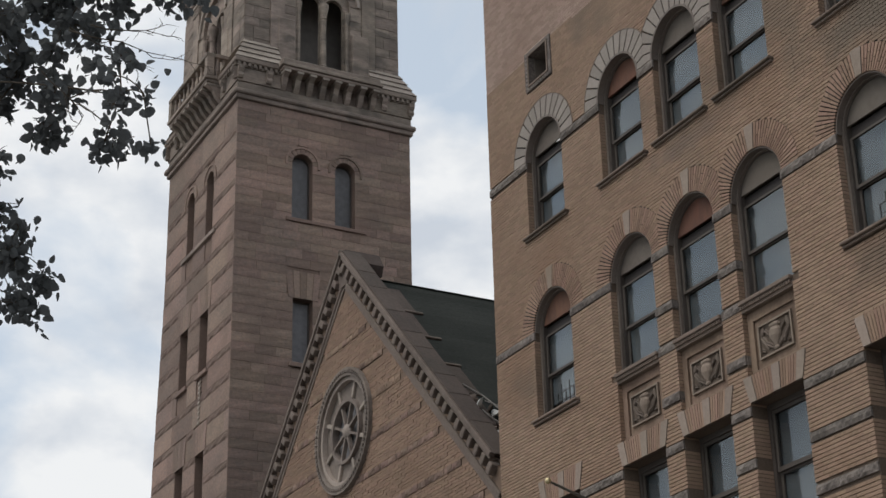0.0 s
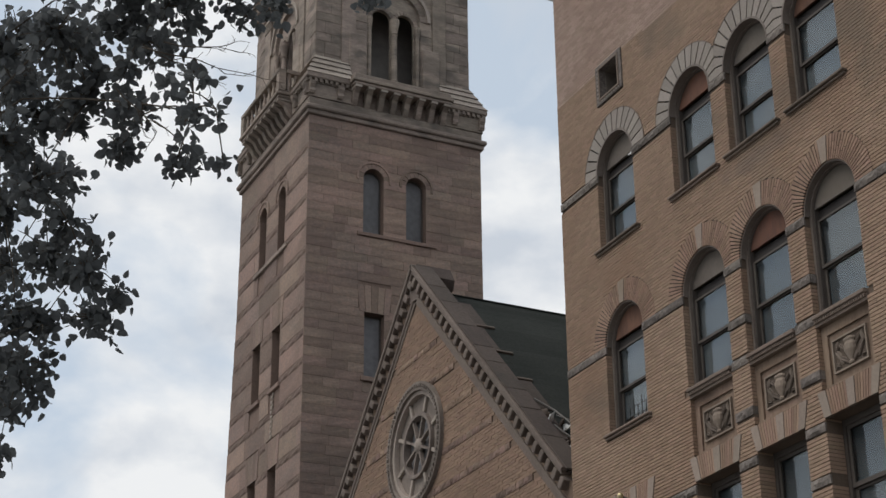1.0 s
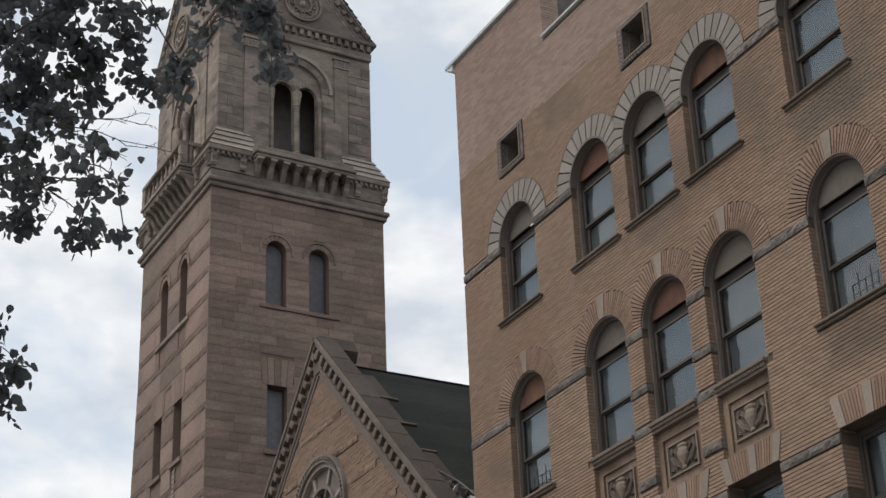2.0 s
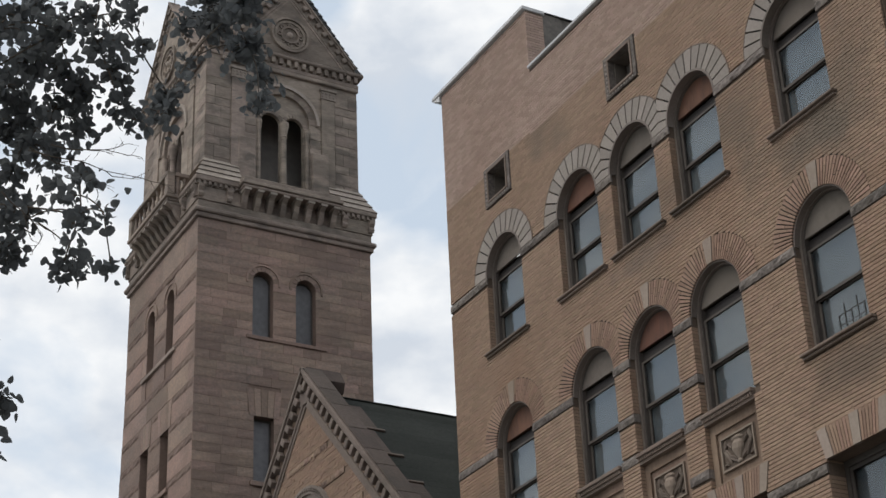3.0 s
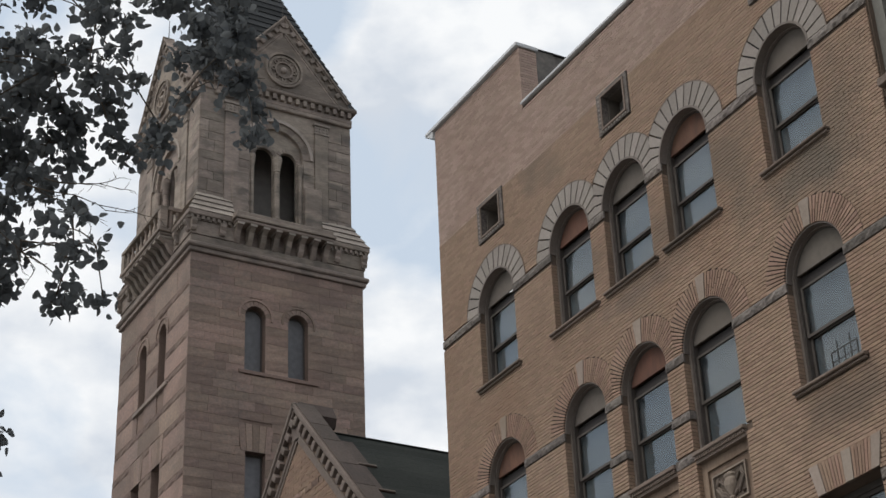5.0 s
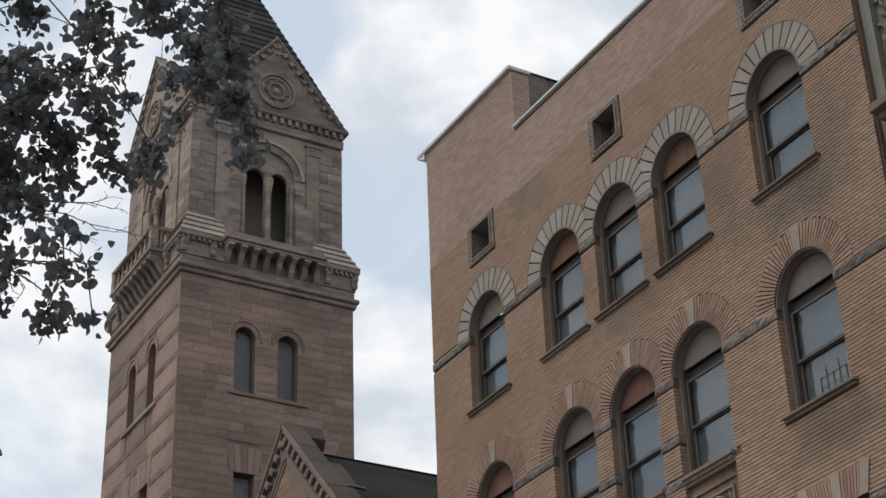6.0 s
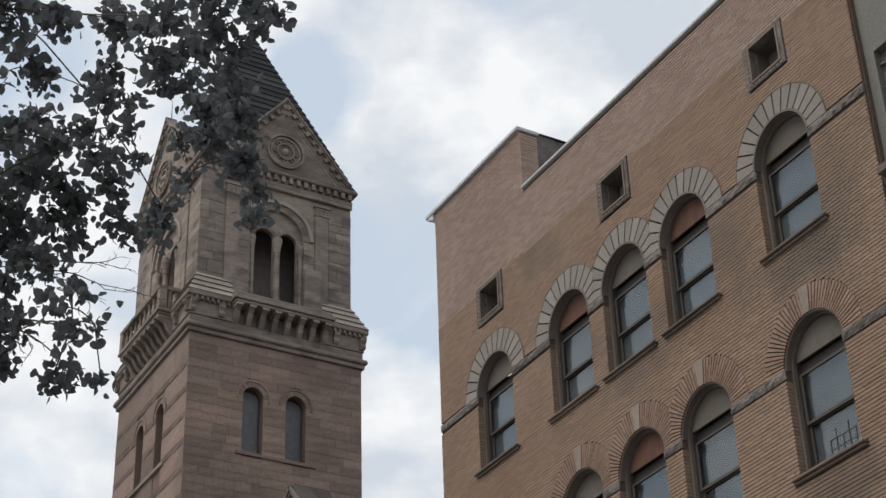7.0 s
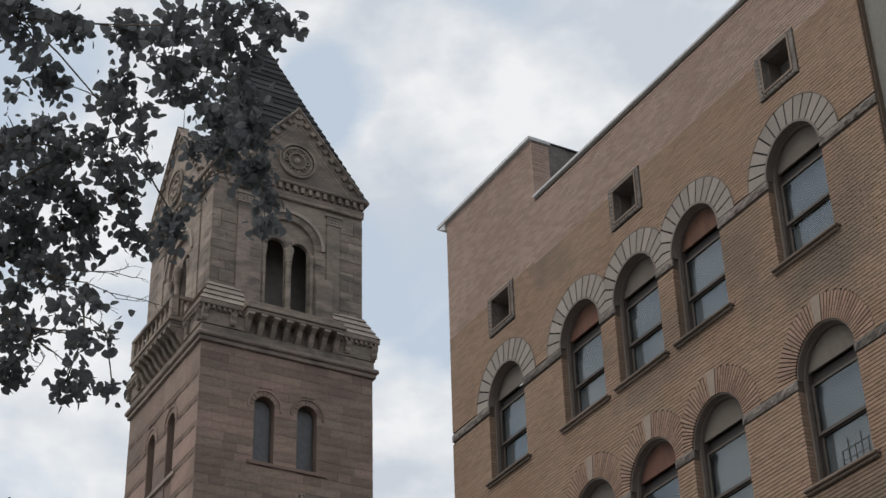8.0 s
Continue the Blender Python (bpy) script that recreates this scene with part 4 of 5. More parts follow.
def corner_block(cx, cy, sx, sy):
    """A corner pier of the cornice with a weathered, stepped stone cap."""
    L = 1.36
    def bx(o, z0, z1, inset=0.0):
        xs = sorted((cx + sx * o, cx - sx * (L + inset * 0.2)))
        ys = sorted((cy + sy * o, cy - sy * (L + inset * 0.2)))
        return (*xs, *ys, z0, z1)
    b = part("corner_pier", boxes(bx(0.07, 28.152, 28.62), bevel=0.01), M_TRIM, tower, "corner pier with a stepped weathered cap")
    part("moulding", boxes(bx(0.09, 28.622, 28.76), bevel=0.01), M_TRIM, b)
    for k in range(8):     # small dentils under the moulding, on both outer sides
        t = 0.02 + k * 0.175
        xs = sorted((cx + sx * (0.07 - t) - 0.045, cx + sx * (0.07 - t) + 0.045))
        ys = sorted((cy + sy * 0.09, cy + sy * 0.16))
        part("dentil", boxes((*xs, *ys, 28.645, 28.758)), M_TRIM, b)
        xs = sorted((cx + sx * 0.09, cx + sx * 0.16))
        ys = sorted((cy + sy * (0.07 - t) - 0.045, cy + sy * (0.07 - t) + 0.045))
        part("dentil", boxes((*xs, *ys, 28.645, 28.758)), M_TRIM, b)
    part("moulding", boxes(bx(0.19, 28.762, 28.95), bevel=0.03), M_TRIM, b)
    for t in (0.06, 1.0):     # scrolled modillions near both ends of each outer side
        prof = [(0.0, 28.60), (0.0, 28.24), (0.07, 28.22), (0.12, 28.30), (0.10, 28.40), (0.17, 28.50), (0.18, 28.60)]
        if sy < 0:
            ys = [(cy + sy * (0.07 + o), z) for o, z in prof]
            u = cx + sx * (0.05 - t)
            part("modillion", prism(ys, u - 0.09, u + 0.09, SWAP), M_TRIM, b)
        if sx > 0:
            u = cy + sy * (0.05 - t)
            part("modillion", prism([(cx + sx * (0.07 + o), z) for o, z in prof], u - 0.09, u + 0.09), M_TRIM, b)
    for k in range(4):
        o0, o1, z0 = 0.20 - k * 0.11, 0.05 - k * 0.11, 28.952 + k * 0.24
        bm = bmesh.new()
        lo, hi = bx(o0, z0, z0 + 0.23), bx(o1, z0, z0 + 0.23)
        v = [bm.verts.new(c) for c in ((lo[0], lo[2], lo[4]), (lo[1], lo[2], lo[4]), (lo[1], lo[3], lo[4]), (lo[0], lo[3], lo[4]), (hi[0], hi[2], hi[5]), (hi[1], hi[2], hi[5]), (hi[1], hi[3], hi[5]), (hi[0], hi[3], hi[5]))]
        for f in ((0, 1, 5, 4), (1, 2, 6, 5), (2, 3, 7, 6), (3, 0, 4, 7), (4, 5, 6, 7), (3, 2, 1, 0)):
            bm.faces.new([v[i] for i in f])
        part("weathering", bm, M_WARMTRIM, b, "pale weathered sloping stone")
    return b


for cx, sx in ((XT, 1), (TX0, -1)):
    for cy, sy in ((YT, -1), (TY1, 1)):
        corner_block(cx, cy, sx, sy)

def balcony(at, c, half, reach, rise, railed, n):
    b = part("balcony", boxes((c - half - 0.12, c + half + 0.12, -reach - 0.06, 0.1, 28.80 + rise, 28.92 + rise), at=at, bevel=0.02), M_TRIM, tower, "corbelled stone balcony with moulded brackets")
    part("moulding", boxes((c - half - 0.06, c + half + 0.06, -reach, 0.1, 28.70 + rise, 28.798 + rise), at=at, bevel=0.02), M_TRIM, b)
    for k in range(n):
        u = c - half + 0.09 + (2 * half - 0.18) * k / (n - 1)
        prof = [(0.05, 28.13), (-0.05, 28.13), (-reach * 0.35, 28.28), (-reach * 0.55, 28.5), (-reach * 0.92, 28.62 + rise), (-reach * 0.95, 28.70 + rise), (0.05, 28.70 + rise)]
        part("bracket", prism(prof, u - 0.085, u + 0.085, at @ SWAP), M_TRIM, b)
        part("bracket_cap", boxes((u - 0.11, u + 0.11, -reach * 0.97, 0.0, 28.62 + rise, 28.698 + rise), at=at), M_WARMTRIM, b)
    if not railed:
        part("parapet", boxes((c - half - 0.06, c + half + 0.06, -reach + 0.02, 0.3, 28.922 + rise, 29.10 + rise), at=at, bevel=0.03), M_TRIM, b)
        return b
    base = 28.922 + rise
    part("rail", boxes((c - half - 0.1, c + half + 0.1, -reach - 0.04, -reach + 0.24, base + 0.66, base + 0.80), at=at, bevel=0.02), M_TRIM, b)
    prof = [(0.07, 0), (0.07, 0.05), (0.045, 0.09), (0.075, 0.24), (0.06, 0.34), (0.04, 0.5), (0.06, 0.6), (0.07, 0.62), (0.07, 0.66)]
    for k in range(8):
        u = c - half + 0.28 + (2 * half - 0.56) * k / 7
        part("baluster", lathe(prof, at @ Matrix.Translation((u, -reach + 0.1, base)), 10), M_TRIM, b)
    for u in (c - half, c + half):
        part("post", boxes((u - 0.12, u + 0.12, -reach - 0.02, -reach + 0.22, base, base + 0.658), at=at, bevel=0.01), M_TRIM, b)
        for k in range(2):
            part("baluster", lathe(prof, at @ Matrix.Translation((u, -reach + 0.35 + 0.22 * k, base)), 10), M_TRIM, b)
        part("rail", boxes((u - 0.12, u + 0.12, -reach + 0.242, 0.4, base + 0.66, base + 0.80), at=at, bevel=0.02), M_TRIM, b)
    return b


balcony(TR, CR + 0.04, 1.60, 0.46, 0.0, False, 8)
balcony(TL, CL, 1.66, 0.55, 0.0, True, 9)

# belfry
BIN = 0.25
BX0, BX1, BY0, BY1 = TX0 + BIN, XT - BIN, YT + BIN, TY1 - BIN
BR = TR @ Matrix.Translation((0, BIN, 0))
BL = TL @ Matrix.Translation((0, BIN, 0))


def belfry_side(at, c, u0, u1):
    spring = 31.78
    outer = rect(u0, u1, 28.9, 34.0)
    w = part("belfry_wall", plate(outer, [arch(c - 0.41, 0.325, 29.15, spring), arch(c + 0.41, 0.325, 29.15, spring)], 0.10, 0.22, at), M_TRIM, tower, "brownstone belfry wall with twin round-headed openings")
    # outer skin with one great arched recess
    part("skin", plate(outer, [arch(c, 0.92, 29.14, 31.95, 20)], 0.0, 0.098, at), M_TRIM, w)
    for bm in wedges(c, 31.95, 0.92, 1.16, 13, -0.02, 0.05, at, gap=0.012):
        part("voussoir", bm, M_TRIM, w)
    for cc in (c - 0.41, c + 0.41):      # carved stones round the twin heads
        for bm in wedges(cc, spring, 0.327, 0.46, 11, 0.07, 0.12, at, gap=0.02, limit=(9.0, 0.40) if cc < c else (0.40, 9.0)):
            part("voussoir", bm, M_TRIM, w)
    part("hood_mould", ring(c, 31.95, 1.162, 1.27, -0.09, 0.02, at, 24, 0, math.pi), M_WARMTRIM, w)
    col = part("column", lathe([(0.17, 0), (0.17, 0.14), (0.13, 0.2), (0.14, 0.27), (0.1, 0.34), (0.092, 1.98), (0.12, 2.03), (0.105, 2.08), (0.155, 2.38), (0.17, 2.42), (0.17, 2.55)], at @ Matrix.Translation((c, -0.02, 29.2)), 16), M_TRIM, w, "stone column between the openings")
    for s in (-1, 1):
        u = c + s * 1.58
        p = part("pilaster", boxes((u - 0.24, u + 0.24, -0.07, 0.0, 29.15, 33.05), at=at, bevel=0.01), M_TRIM, w)
        part("capital", boxes((u - 0.27, u + 0.27, -0.10, 0.0, 33.052, 33.12), (u - 0.25, u + 0.25, -0.085, 0.0, 33.122, 33.36), (u - 0.30, u + 0.30, -0.13, 0.0, 33.362, 33.45), at=at, bevel=0.008), M_WARMTRIM, p)
        for j in range(8):
            lx, lz = u - 0.2 + 0.133 * (j % 4), 33.17 + 0.11 * (j // 4)
            part("carved_leaf", boxes((lx - 0.045, lx + 0.045, -0.115, -0.08, lz - 0.045, lz + 0.045), at=at, bevel=0.02), M_WARMTRIM, p)
        part("shaft_column", lathe([(0.10, 0), (0.10, 0.1), (0.07, 0.16), (0.07, 2.1), (0.11, 2.4), (0.11, 2.5)], at @ Matrix.Translation((c + s * 0.84, 0.03, 29.2)), 10), M_TRIM, w)
        part("offset_block", boxes((c + s * 1.28 - 0.30, c + s * 1.28 + 0.30, -0.11, 0.0, 29.15, 30.9), at=at, bevel=0.04), M_TRIM, w)
    part("string_course", boxes((u0 - 0.03, u1 + 0.03, -0.11, 0.0, 33.62, 33.78), at=at, bevel=0.03), M_TRIM, w)
    return w


belfry_r = belfry_side(BR, CR, BY0 + 0.5, BY1)
belfry_l = belfry_side(BL, CL, BX0, BX1 - 0.003)
part("belfry_wall", boxes((BX0, BX0 + 0.5, BY0 + 0.51, BY1, 28.9, 34.0)), M_TRIM, tower)
part("belfry_wall", boxes((BX1 - 0.5, BX1, BY0 + 0.223, BY0 + 0.498, 28.9, 34.0)), M_TRIM, tower)


part("belfry_wall", boxes((BX0 + 0.51, BX1 - 0.51, BY1 - 0.4, BY1, 28.9, 34.0)), M_TRIM, tower)
part("belfry_floor", boxes((BX0 + 0.55, BX1 - 0.55, BY0 + 0.55, BY1 - 0.45, 28.5, 28.95)), M_ROOM, tower)
part("belfry_screen", boxes((BX0 + 1.3, BX1 - 1.3, BY0 + 1.3, BY1 - 1.3, 28.96, 33.7)), M_ROOM, tower, "dark bell chamber")


def eave(name, out, z0, z1, bevel=0.02):
    part(name, boxes((BX0 - out, BX1 + out, BY0 - out, BY1 + out, z0, z1), bevel=bevel), M_TRIM, tower)


eave("moulding", 0.06, 33.80, 33.96)
eave("eave_core", 0.03, 33.962, 34.2)
eave("cornice", 0.20, 34.202, 34.36, 0.04)
for at, c, h in ((BR, CR, (BY1 - BY0) / 2), (BL, CL, (BX1 - BX0) / 2)):
    row = part("dentil_row", boxes((c - h, c + h, -0.05, 0.0, 34.15, 34.20), at=at), M_TRIM, tower)
    k = int(2 * h / 0.27)
    for i in range(k + 1):
        u = c - h + 0.07 + (2 * h - 0.14) * i / k
        part("dentil", boxes((u - 0.065, u + 0.065, -0.15, -0.04, 33.985, 34.19), at=at), M_TRIM, row)


def raking(at, cu, top, slope, length, d_front, d_back, scale, parent, trim, spacing, short=0.0):
    """Both raking cornices of a gable: slab, mouldings and a row of blocks under them."""
    for sgn in (-1, 1):
        f = at @ Matrix.Translation((cu, 0, top)) @ pose(0, 0, 0, 0, sgn * slope)
        def span(a, b):
            return (a, b) if sgn > 0 else (-b, -a)
        c = part("raking_cornice", boxes((*span(-0.02 * scale, length - short), d_front, d_back, -0.10 * scale, 0.0), at=f, bevel=0.015), trim, parent, "sloping stone cornice with a row of blocks")
        part("moulding", boxes((*span(0, length - short), d_front + 0.04, 0.1, -0.17 * scale, -0.102 * scale), at=f, bevel=0.012), trim, c)
        part("moulding", boxes((*span(0.4 * scale, length), d_front * 0.3, 0.1, -0.60 * scale, -0.50 * scale), at=f, bevel=0.015), trim, c)
        part("fillet", boxes((*span(0.5 * scale, length), d_front * 0.12, 0.1, -0.70 * scale, -0.602 * scale), at=f), trim, c)
        if sgn > 0:
            part("apex_stone", boxes((-0.27 * scale, 0.27 * scale, d_front * 0.3 - 0.004, 0.1, -0.95 * scale, -0.3 * scale), at=at @ Matrix.Translation((cu, 0, top)), bevel=0.015), trim, c)
        n = int((length - 0.35 * scale) / spacing)
        for i in range(n):
            s = 0.36 * scale + i * spacing
            part("block", boxes((*span(s, s + spacing * 0.46), d_front + 0.02, 0.1, -0.41 * scale, -0.172 * scale), at=f, bevel=0.018), trim, c)


def tower_gable(at, c, plane, top, half):
    g = at @ Matrix.Translation((0, plane, 0))
    base = 34.362
    w = part("gable", prism([(c - half, base), (c + half, base), (c, top)], 0.0, 0.35, g), M_TRIM, tower, "stone gable with a carved roundel")
    slope = math.degrees(math.atan2(top - base, half))
    raking(g, c, top + 0.10, slope, math.hypot(half, top - base) - 0.02, -0.12, 0.3, 0.72, w, M_TRIM, 0.37)
    zr = 35.15
    for r0, r1, d in ((0.60, 0.68, -0.09), (0.48, 0.56, -0.05), (0.27, 0.33, -0.06)):
        part("roundel_ring", ring(c, zr, r0, r1, d, 0.02, g, 30), M_TRIM, w)
    for k in range(8):
        a = k * math.pi / 4
        part("petal", ring(c + 0.38 * math.cos(a), zr + 0.38 * math.sin(a), 0.045, 0.09, -0.045, 0.01, g, 10), M_TRIM, w)
    bm = bmesh.new()
    bmesh.ops.create_uvsphere(bm, u_segments=12, v_segments=7, radius=0.12, matrix=g @ Matrix.Translation((c, 0, zr)))
    part("boss", bm, M_WARMTRIM, w)
    part("rod", tube([g @ Vector((c, 0.1, top + 0.1)), g @ Vector((c, 0.1, top + 0.85))], [0.018, 0.008]), M_METAL, w, "thin metal rod")
    # slate roof of the gable, in courses
    n = 12
    roofp = part("gable_roof", prism([(c - half + 0.05, base), (c + half - 0.05, base), (c, top - 0.02)], 0.352, 2.3, g), M_SLATE, tower, "dark slate gable roof")
    for sgn in (-1, 1):
        f = g @ Matrix.Translation((c, 0, top)) @ pose(0, 0, 0, 0, sgn * slope)
        ln = math.hypot(half, top - base)
        for i in range(n):
            a, b = ln * i / n, ln * (i + 1) / n + 0.03
            s = (a, b) if sgn > 0 else (-b, -a)
            part("slate_course", prism([(s[0], 0.0 if sgn > 0 else 0.035), (s[1], 0.035 if sgn > 0 else 0.0), (s[1], -0.04), (s[0], -0.04)], 0.32, 2.3, f), M_SLATE, roofp)


tower_gable(BR, CR + 0.15, -0.17, 37.25, 2.42)
tower_gable(BL, CL - 0.3, -0.17, 37.6, 2.5)

# steep pyramid roof in stepped slate courses
roof = part("roof", boxes((CL - 0.09, CL + 0.09, CR - 0.09, CR + 0.09, 42.12, 42.36), bevel=0.03), M_METAL, tower, "steep slate pyramid roof")
n = 26
for i in range(n):
    f0, f1 = i / n, (i + 1) / n
    z0, z1 = 34.37 + (42.3 - 34.37) * f0, 34.37 + (42.3 - 34.37) * f1
    hx, hy = (BX1 - BX0) / 2 + 0.12, (BY1 - BY0) / 2 + 0.12
    o = 0.045
    bm = bmesh.new()
    rows = []
    for f, z, add in ((f0, z0 - 0.02, o), (f1, z1, 0.0)):
        ax, ay = hx * (1 - f) + add, hy * (1 - f) + add
        rows.append([bm.verts.new((CL + a * ax, CR + b * ay, z)) for a, b in ((-1, -1), (1, -1), (1, 1), (-1, 1))])
    for k in range(4):
        bm.faces.new((rows[0][k], rows[0][(k + 1) % 4], rows[1][(k + 1) % 4], rows[1][k]))
    bm.faces.new(rows[0][::-1])
    bm.faces.new(rows[1])
    part("slate_course", bm, M_SLATE, roof)

# ---------------------------------------------------------------- church nave
nave = thing("church_nave", (-35.2, 22, 0), "church nave with a buff brick gable, rose window and dark roof", "church")
M_SOOTBROWN = surface("sooty_brown_stone", (0.05, 0.038, 0.032), (0.086, 0.066, 0.055), 0.95, 12, 0.8, 0.15, (0.04, 0.035, 0.03), 0.55, 0.6, 18)
M_COPESTONE = surface("sooty_coping_stone", (0.116, 0.0894, 0.0743), (0.17, 0.136, 0.113), 0.93, 14, 0.9, 0.14, (0.08, 0.065, 0.052), 0.52, 0.6, 20)
GC, GTOP, GS = -35.21, 19.02, 45.5
GF = Matrix.Translation((0, 16.25, 0))
tan_s = math.tan(radians(GS))
GL, GR = -43.4, -27.66
ROSE = (-35.22, 14.43)
circle = [(ROSE[0] + 1.34 * math.cos(2 * math.pi * i / 40), ROSE[1] + 1.34 * math.sin(2 * math.pi * i / 40)) for i in range(40)]
g_in = 0.25
M_CHURCHMORTAR = surface("church_mortar", (0.133, 0.0902, 0.0646), (0.19, 0.133, 0.0969), 0.95, 30, 0.6, 0.0, None, 0.6, 0.3, 80)
gable = part("gable_wall", plate([(GL, 0), (GR, 0), (GR, GTOP - g_in - (GR - GC) * tan_s), (GC, GTOP - g_in), (GL, GTOP - g_in - (GC - GL) * tan_s)], [circle], 0.014, 0.3, GF), M_CHURCHMORTAR, nave, "buff brick gable wall with stone bands")
raking(GF, GC, GTOP, GS, (GR - GC) / math.cos(radians(GS)) - 0.02, -0.16, -0.005, 1.0, nave, M_COPESTONE, 0.36, 0.7)
GBANDS = (9.3, 10.25, 11.17, 12.08, 13.03, 13.84, 14.80, 15.71, 16.62)
M_BANDWARM = surface("warm_rubble_band", (0.15, 0.1, 0.078), (0.25, 0.17, 0.132), 0.95, 14, 2.0, 0.25, (0.10, 0.07, 0.055), 0.55, 0.9, 18)
M_BANDPALE = surface("pale_rubble_band", (0.196, 0.132, 0.0918), (0.281, 0.197, 0.143), 0.95, 14, 2.0, 0.22, (0.2, 0.14, 0.1), 0.55, 0.9, 18)
band_rnd = random.Random(14)
for z in GBANDS:
    h = (GTOP - 1.15 - z - 0.1) / tan_s
    lo, hi = max(GC - h, GL), min(GC + h, GR)
    runs = [(lo, hi)]
    if abs(z - ROSE[1]) < 1.5:
        q = math.sqrt(1.52 ** 2 - (z - ROSE[1]) ** 2)
        runs = [(lo, ROSE[0] - q), (ROSE[0] + q, hi)]
    for a, b in runs:
        if b - a > 0.15:
            band = part("band", boxes((a, b, 0.002, 0.013, z - 0.074, z + 0.074), at=GF), M_MORTAR, nave, "band of small rock-faced stones")
            u = a
            while u < b - 0.02:
                e = min(u + band_rnd.uniform(0.13, 0.34), b)
                if b - e < 0.08:
                    e = b
                part("stone", rock(u + 0.006, e - 0.006, z - 0.07, z + 0.07, -0.008 - band_rnd.uniform(0, 0.012), 0.006, GF, 0.022, 0.07), M_BANDWARM if z < 14.2 or band_rnd.random() < 0.25 else M_BANDPALE, band)
                u = e

b_in = 0.5
part("parapet_back", prism([(GL, 9.0), (GR, 9.0), (GR, GTOP - b_in - (GR - GC) * tan_s), (GC, GTOP - b_in), (GL, GTOP - b_in - (GC - GL) * tan_s)], 0.42, 0.70, GF), M_SOOTBROWN, nave, "sooty back of the gable parapet")
part("saddle_stone", prism([(GC - 0.3, GTOP - 0.36), (GC - 0.06, GTOP + 0.02), (GC + 0.06, GTOP + 0.02), (GC + 0.3, GTOP - 0.36), (GC + 0.2, GTOP - 0.6), (GC - 0.2, GTOP - 0.6)], -0.002, 0.9, GF), M_SOOTBROWN, nave)
for sgn in (-1, 1):      # sooty upper face of the coping
    f = GF @ Matrix.Translation((GC, 0, GTOP)) @ pose(0, 0, 0, 0, sgn * GS)
    ln = (GR - GC) / math.cos(radians(GS)) - 0.6
    cuts = [0.08, 1.3, 2.2, 3.5, 4.6, 5.4, 6.7, 7.6, 8.8, ln]
    for a, b in zip(cuts, cuts[1:]):
        s = (a, b - 0.012) if sgn > 0 else (-b + 0.012, -a)
        part("coping_stone", boxes((*s, -0.11, 0.40, 0.002, 0.04 + 0.012 * noise.noise(Vector((a * 3, sgn, 0)))), at=f, bevel=0.012), M_SOOTBROWN, nave, "soot-darkened coping stone")

# rose window
M_ROSE = surface("rose_stone", (0.15, 0.122, 0.103), (0.235, 0.195, 0.166), 0.93, 9, 1.6, 0.15, (0.09, 0.073, 0.062), 0.5, 0.7, 14)
rose = part("rose_window", ring(ROSE[0], ROSE[1], 1.30, 1.50, -0.10, 0.06, GF, 48), M_ROSE, nave, "round stone rose window with eight spokes")
part("moulding", ring(ROSE[0], ROSE[1], 1.20, 1.298, -0.03, 0.2, GF, 48), M_WARMTRIM, rose)
for k in range(72):
    a = 2 * math.pi * k / 72
    part("bead", boxes((ROSE[0] + 1.40 * math.cos(a) - 0.03, ROSE[0] + 1.40 * math.cos(a) + 0.03, -0.135, -0.09, ROSE[1] + 1.40 * math.sin(a) - 0.03, ROSE[1] + 1.40 * math.sin(a) + 0.03), at=GF), M_ROSE, rose)
part("tracery_plate", ring(ROSE[0], ROSE[1], 0.74, 1.30, 0.10, 0.2, GF, 48), M_ROSE, rose)
part("inner_ring", ring(ROSE[0], ROSE[1], 0.70, 0.78, 0.0, 0.2, GF, 40), M_ROSE, rose)
for k in range(8):
    a = 2 * math.pi * k / 8 + math.pi / 8
    f = GF @ Matrix.Translation((ROSE[0], 0, ROSE[1])) @ pose(0, 0, 0, 0, -math.degrees(a))
    s = part("spoke", prism([(0.14, -0.035), (0.62, -0.022), (0.71, -0.07), (0.71, 0.07), (0.62, 0.022), (0.14, 0.035)], 0.03, 0.13, f), M_ROSE, rose)
    f2 = GF @ Matrix.Translation((ROSE[0], 0, ROSE[1])) @ pose(0, 0, 0, 0, -math.degrees(a))
    part("rib", boxes((0.80, 1.20, 0.03, 0.11, -0.05, 0.05), at=f2, bevel=0.012), M_WARMTRIM, rose)
part("hub", lathe([(0.16, 0), (0.19, 0.03), (0.19, 0.08), (0.13, 0.13), (0.06, 0.16)], GF @ Matrix.Translation((ROSE[0], 0.13, ROSE[1])) @ pose(0, 0, 0, 90), 14), M_WARMTRIM, rose)
p = part("pane", prism([(ROSE[0] + 0.74 * math.cos(2 * math.pi * i / 32), ROSE[1] + 0.74 * math.sin(2 * math.pi * i / 32)) for i in range(32)], 0.18, 0.186, GF), M_DUSTY, rose)
p.visible_shadow = False
part("dark_loft", prism([(GC - 2, 12.3), (GC + 2, 12.3), (GC + 2, 16.4), (GC - 2, 16.4)], 0.36, 0.40, GF), M_ROOM, nave)

